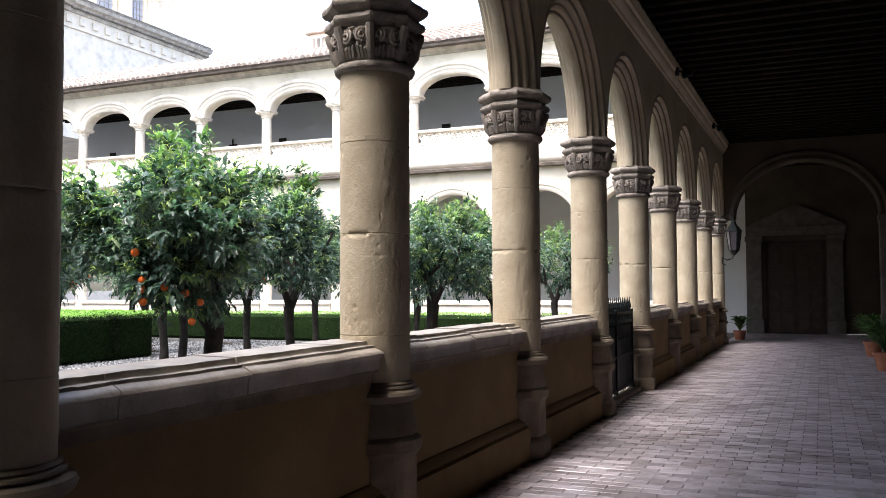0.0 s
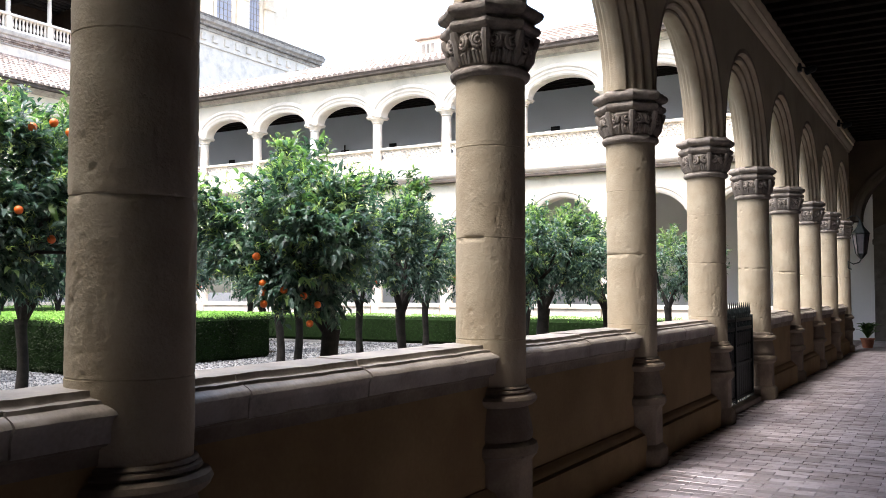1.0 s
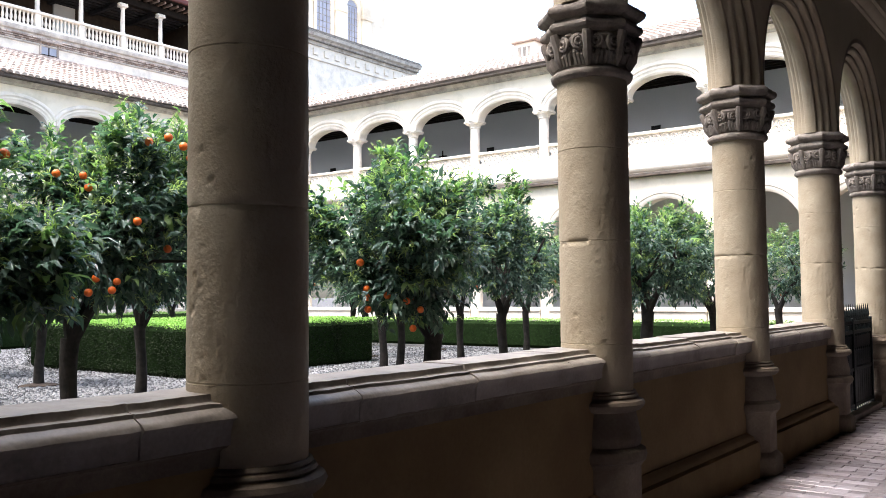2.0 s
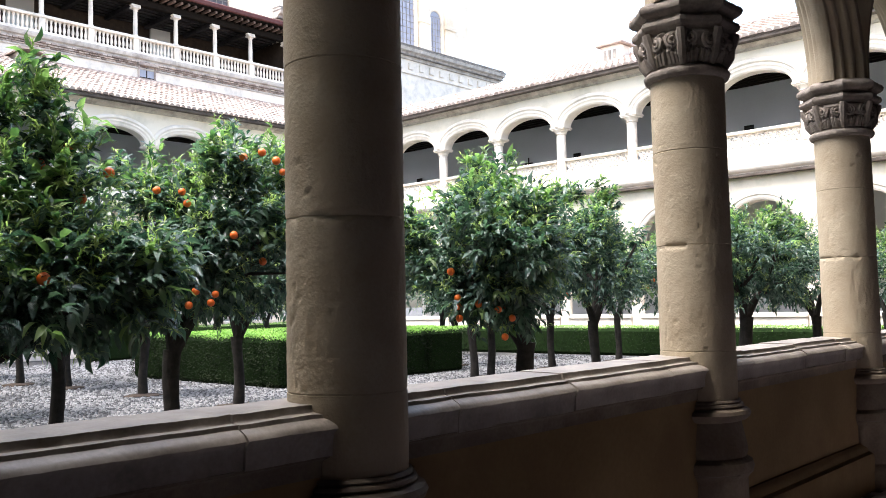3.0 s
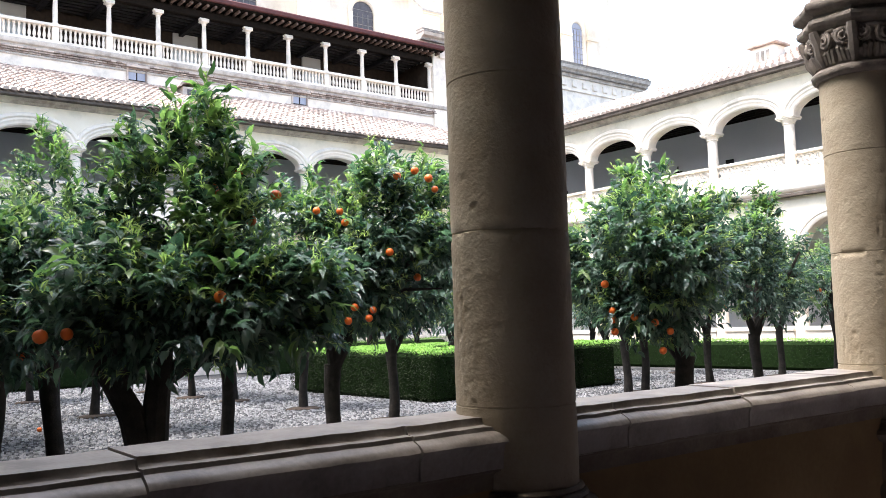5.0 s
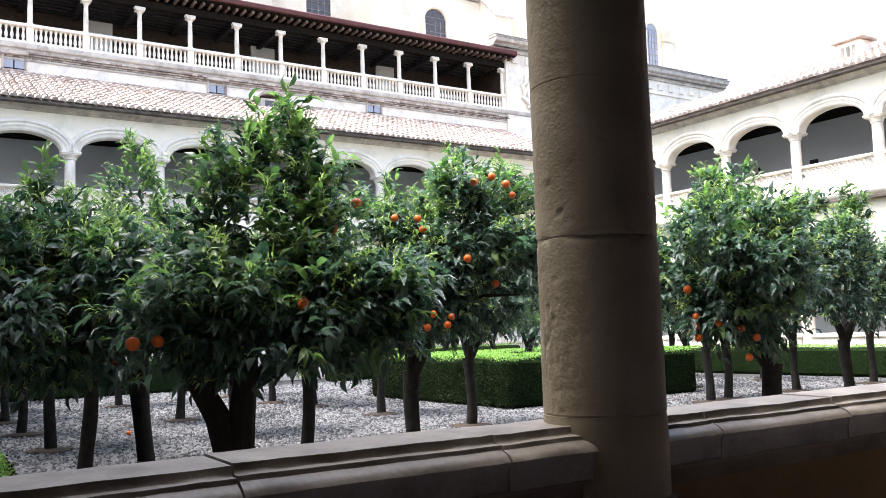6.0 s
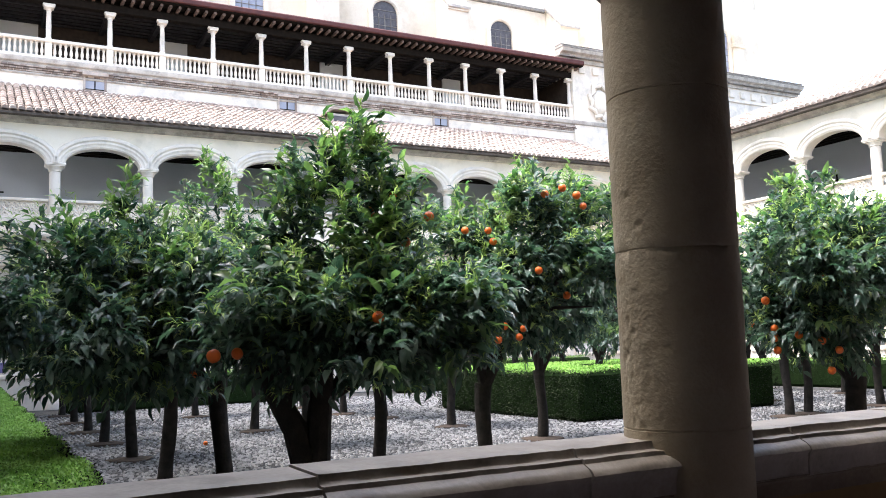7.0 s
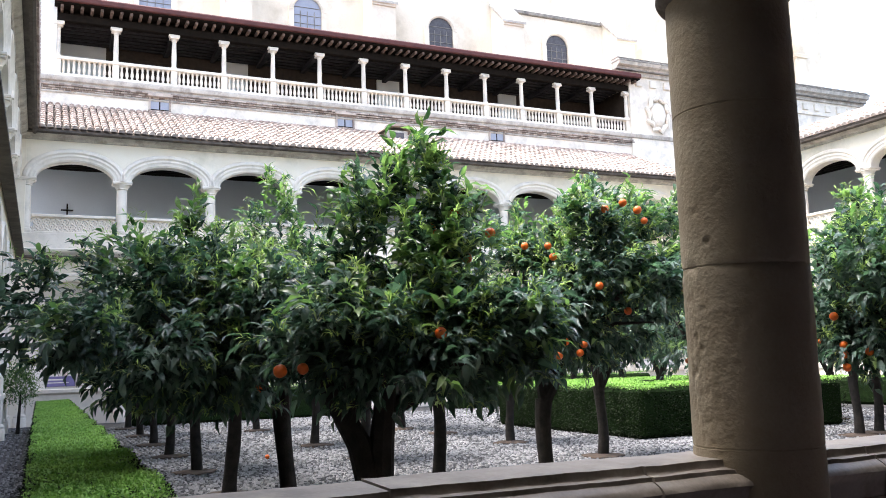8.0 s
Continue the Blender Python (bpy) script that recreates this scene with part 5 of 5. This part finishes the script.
part("bracket", Build().tube([(0, 0, 0.0), (-0.05, 0, -0.08), (-0.18, 0, -0.12), (-0.30, 0, -0.05), (-0.30, 0, -0.22), (-0.22, 0, -0.25)], [0.016] * 6, 6).tube([(0, 0, 0.96), (-0.06, 0, 1.08), (-0.18, 0, 1.10), (-0.30, 0, 1.02)], [0.014] * 4, 6), IRON, lan)
for y in (15.3, 20.9):
    k = thing("cornice_lamp", "small black spotlight clamped to the cornice", "spotlight", pose(0.44, y, 5.22), "spotlights of the gallery")
    part("housing", Build().lathe([(0.05, -0.10), (0.065, -0.09), (0.06, 0.05), (0.03, 0.09)], 12), IRON, k)
    k.children[0].matrix_basis = pose(0.12, 0, 0.02, 0, 70, 20)
    part("arm", Build().tube([(-0.06, 0, 0.08), (0.02, 0, 0.06), (0.10, 0, 0.03)], [0.014] * 3, 6).box(-0.09, -0.06, 0.0, -0.03, 0.06, 0.14, 0.01), IRON, k)


def potted(name, label, x, y, pot_r, pot_h, n, length, seed):
    p = thing(name, label, "plant", pose(x, y, 0), "potted plants of the gallery")
    part("pot", Build().lathe([(pot_r * 0.68, 0), (pot_r * 0.72, 0.02), (pot_r * 0.95, pot_h * 0.85), (pot_r * 1.06, pot_h * 0.86), (pot_r * 1.06, pot_h), (pot_r * 0.9, pot_h), (pot_r * 0.85, pot_h * 0.9)], 20), TERRACOTTA, p, "terracotta flowerpot", True)
    rng = np.random.default_rng(seed)
    fr = Build()
    for i in range(n):
        a, out, rise = rng.uniform(0, 2 * np.pi), length * rng.uniform(0.2, 0.85), length * rng.uniform(0.5, 1.1)
        pts = [(math.cos(a) * out * s, math.sin(a) * out * s, pot_h * 0.92 + rise * (2.3 * s - 1.35 * s * s)) for s in (0, 0.25, 0.5, 0.75, 1.0)]
        w = 0.028
        v = []
        for j, q in enumerate(pts):
            k = w * (0.4, 1.0, 1.1, 0.8, 0.05)[j]
            v += [(q[0] - math.sin(a) * k, q[1] + math.cos(a) * k, q[2] + 0.006), (q[0], q[1], q[2] - 0.004), (q[0] + math.sin(a) * k, q[1] - math.cos(a) * k, q[2] + 0.006)]
        fr.add(v, [(3 * j + i2, 3 * j + i2 + 1, 3 * j + i2 + 4, 3 * j + i2 + 3) for j in range(4) for i2 in (0, 1)])
    tagged(part("fronds", fr, FERN, p, "arching green leaves"), kind="stuff")


potted("potted_plant", "leafy plant in terracotta pot by the gallery wall", 3.66, 17.6, 0.22, 0.32, 190, 0.60, 4)
potted("potted_plant", "leafy plant in terracotta pot against the wall", 3.62, 21.0, 0.20, 0.32, 150, 0.60, 5)
potted("potted_plant", "low leafy plant in a pot beside the arcade", 0.42, 26.4, 0.18, 0.26, 110, 0.42, 6)

# ---- pebbles of the court ----
prng = np.random.default_rng(8)
px, py = np.meshgrid(np.arange(-13.5, -3.5, 0.066), np.arange(-1.1, 12.0, 0.060))
qx, qy = np.meshgrid(np.arange(-24.2, -13.5, 0.10), np.arange(1.0, 20.0, 0.10))
ux, uy = np.meshgrid(np.arange(-3.5, -0.25, 0.11), np.arange(-1.1, 12.0, 0.11))
tx, ty = np.meshgrid(np.arange(-13.5, -0.25, 0.085), np.arange(12.0, 21.0, 0.085))
sx, sy = np.meshgrid(np.arange(-26.4, -13.5, 0.105), np.arange(-1.1, -0.5, 0.105))
px, py = np.concatenate([px.ravel(), qx.ravel(), sx.ravel(), ux.ravel(), tx.ravel()]), np.concatenate([py.ravel(), qy.ravel(), sy.ravel(), uy.ravel(), ty.ravel()])
keep = ~((py > 9.95) & (py < 15.25) & (px < -11.15) & (px > -16.85)) & ~((py > -0.4) & (py < 0.44) & (px < -2.8))
px, py = px[keep], py[keep]
px = px + prng.uniform(-0.022, 0.022, len(px))
py = py + prng.uniform(-0.022, 0.022, len(py))
n = len(px)
ang, la, lb, hh = prng.uniform(0, np.pi, n), prng.uniform(0.026, 0.043, n), prng.uniform(0.016, 0.026, n), prng.uniform(0.006, 0.024, n)
ring = np.arange(6) * np.pi / 3
ex, ey = la[:, None] * np.cos(ring), lb[:, None] * np.sin(ring)
cs, sn = np.cos(ang)[:, None], np.sin(ang)[:, None]
rx, ry = ex * cs - ey * sn, ex * sn + ey * cs
low_ring = np.stack([px[:, None] + rx, py[:, None] + ry, np.full_like(rx, GROUND_Z - 0.022)], -1)
high_ring = np.stack([px[:, None] + rx * 0.68, py[:, None] + ry * 0.68, np.repeat(GROUND_Z - 0.012 + hh[:, None], 6, 1)], -1)
v = np.concatenate([low_ring, high_ring], 1).reshape(-1, 3)
base = np.arange(n)[:, None, None] * 12
sides = np.array([[i, (i + 1) % 6, 6 + (i + 1) % 6, 6 + i] for i in range(6)])
loops = np.concatenate([(base + sides[None]).reshape(n, -1), np.arange(n)[:, None] * 12 + np.arange(6, 12)[None]], 1)
me = bpy.data.meshes.new("pebbles")
me.vertices.add(len(v))
me.vertices.foreach_set("co", v.astype(np.float32).ravel())
me.loops.add(loops.size)
me.loops.foreach_set("vertex_index", loops.astype(np.int32).ravel())
tot = np.tile(np.array([4] * 6 + [6]), n)
me.polygons.add(len(tot))
me.polygons.foreach_set("loop_start", np.concatenate([[0], np.cumsum(tot)[:-1]]).astype(np.int32))
me.polygons.foreach_set("loop_total", tot.astype(np.int32))
me.materials.append(PEBBLE)
me.update()
me.validate()
tagged(new("pebbles", me), "grey river pebbles set over the court", "pebbles", kind="stuff")

# ---- floor bricks ----
BL, BW, GAP = 0.27, 0.125, 0.011
brng = random.Random(21)
one = Build().box(-BL / 2, -BW / 2, -0.03, BL / 2, BW / 2, 0.0, 0.006).mesh("brick", BRICK_ONE)
rest = Build()
floor_ob = bpy.data.objects["floor"]
row, y = 0, -5.9
while y < 30.2:
    x = 0.24 - (BL / 2 if row % 2 else 0)
    while x < GALLERY_X:
        dz = brng.uniform(-0.005, 0.001)
        tx, ty = brng.uniform(-0.5, 0.5), brng.uniform(-0.5, 0.5)
        if 4.6 < y < 7.7 and 0.30 < x < 3.2:
            part("brick", one, None, floor_ob, m=pose(x + BL / 2, y, dz, tx, ty, brng.uniform(-1, 1)))
        else:
            rest.box(x + GAP / 2, y - BW / 2 + GAP / 2, -0.03, x + BL - GAP / 2, y + BW / 2 - GAP / 2, dz)
        x += BL
    y += BW
    row += 1
me = bpy.data.meshes.new("floor_bricks")
me.from_pydata(rest.v, [], rest.f)
me.materials.append(BRICK)
fb = new("floor_bricks", me)
fb.parent = floor_ob
tagged(fb, "worn paving bricks", kind="stuff")
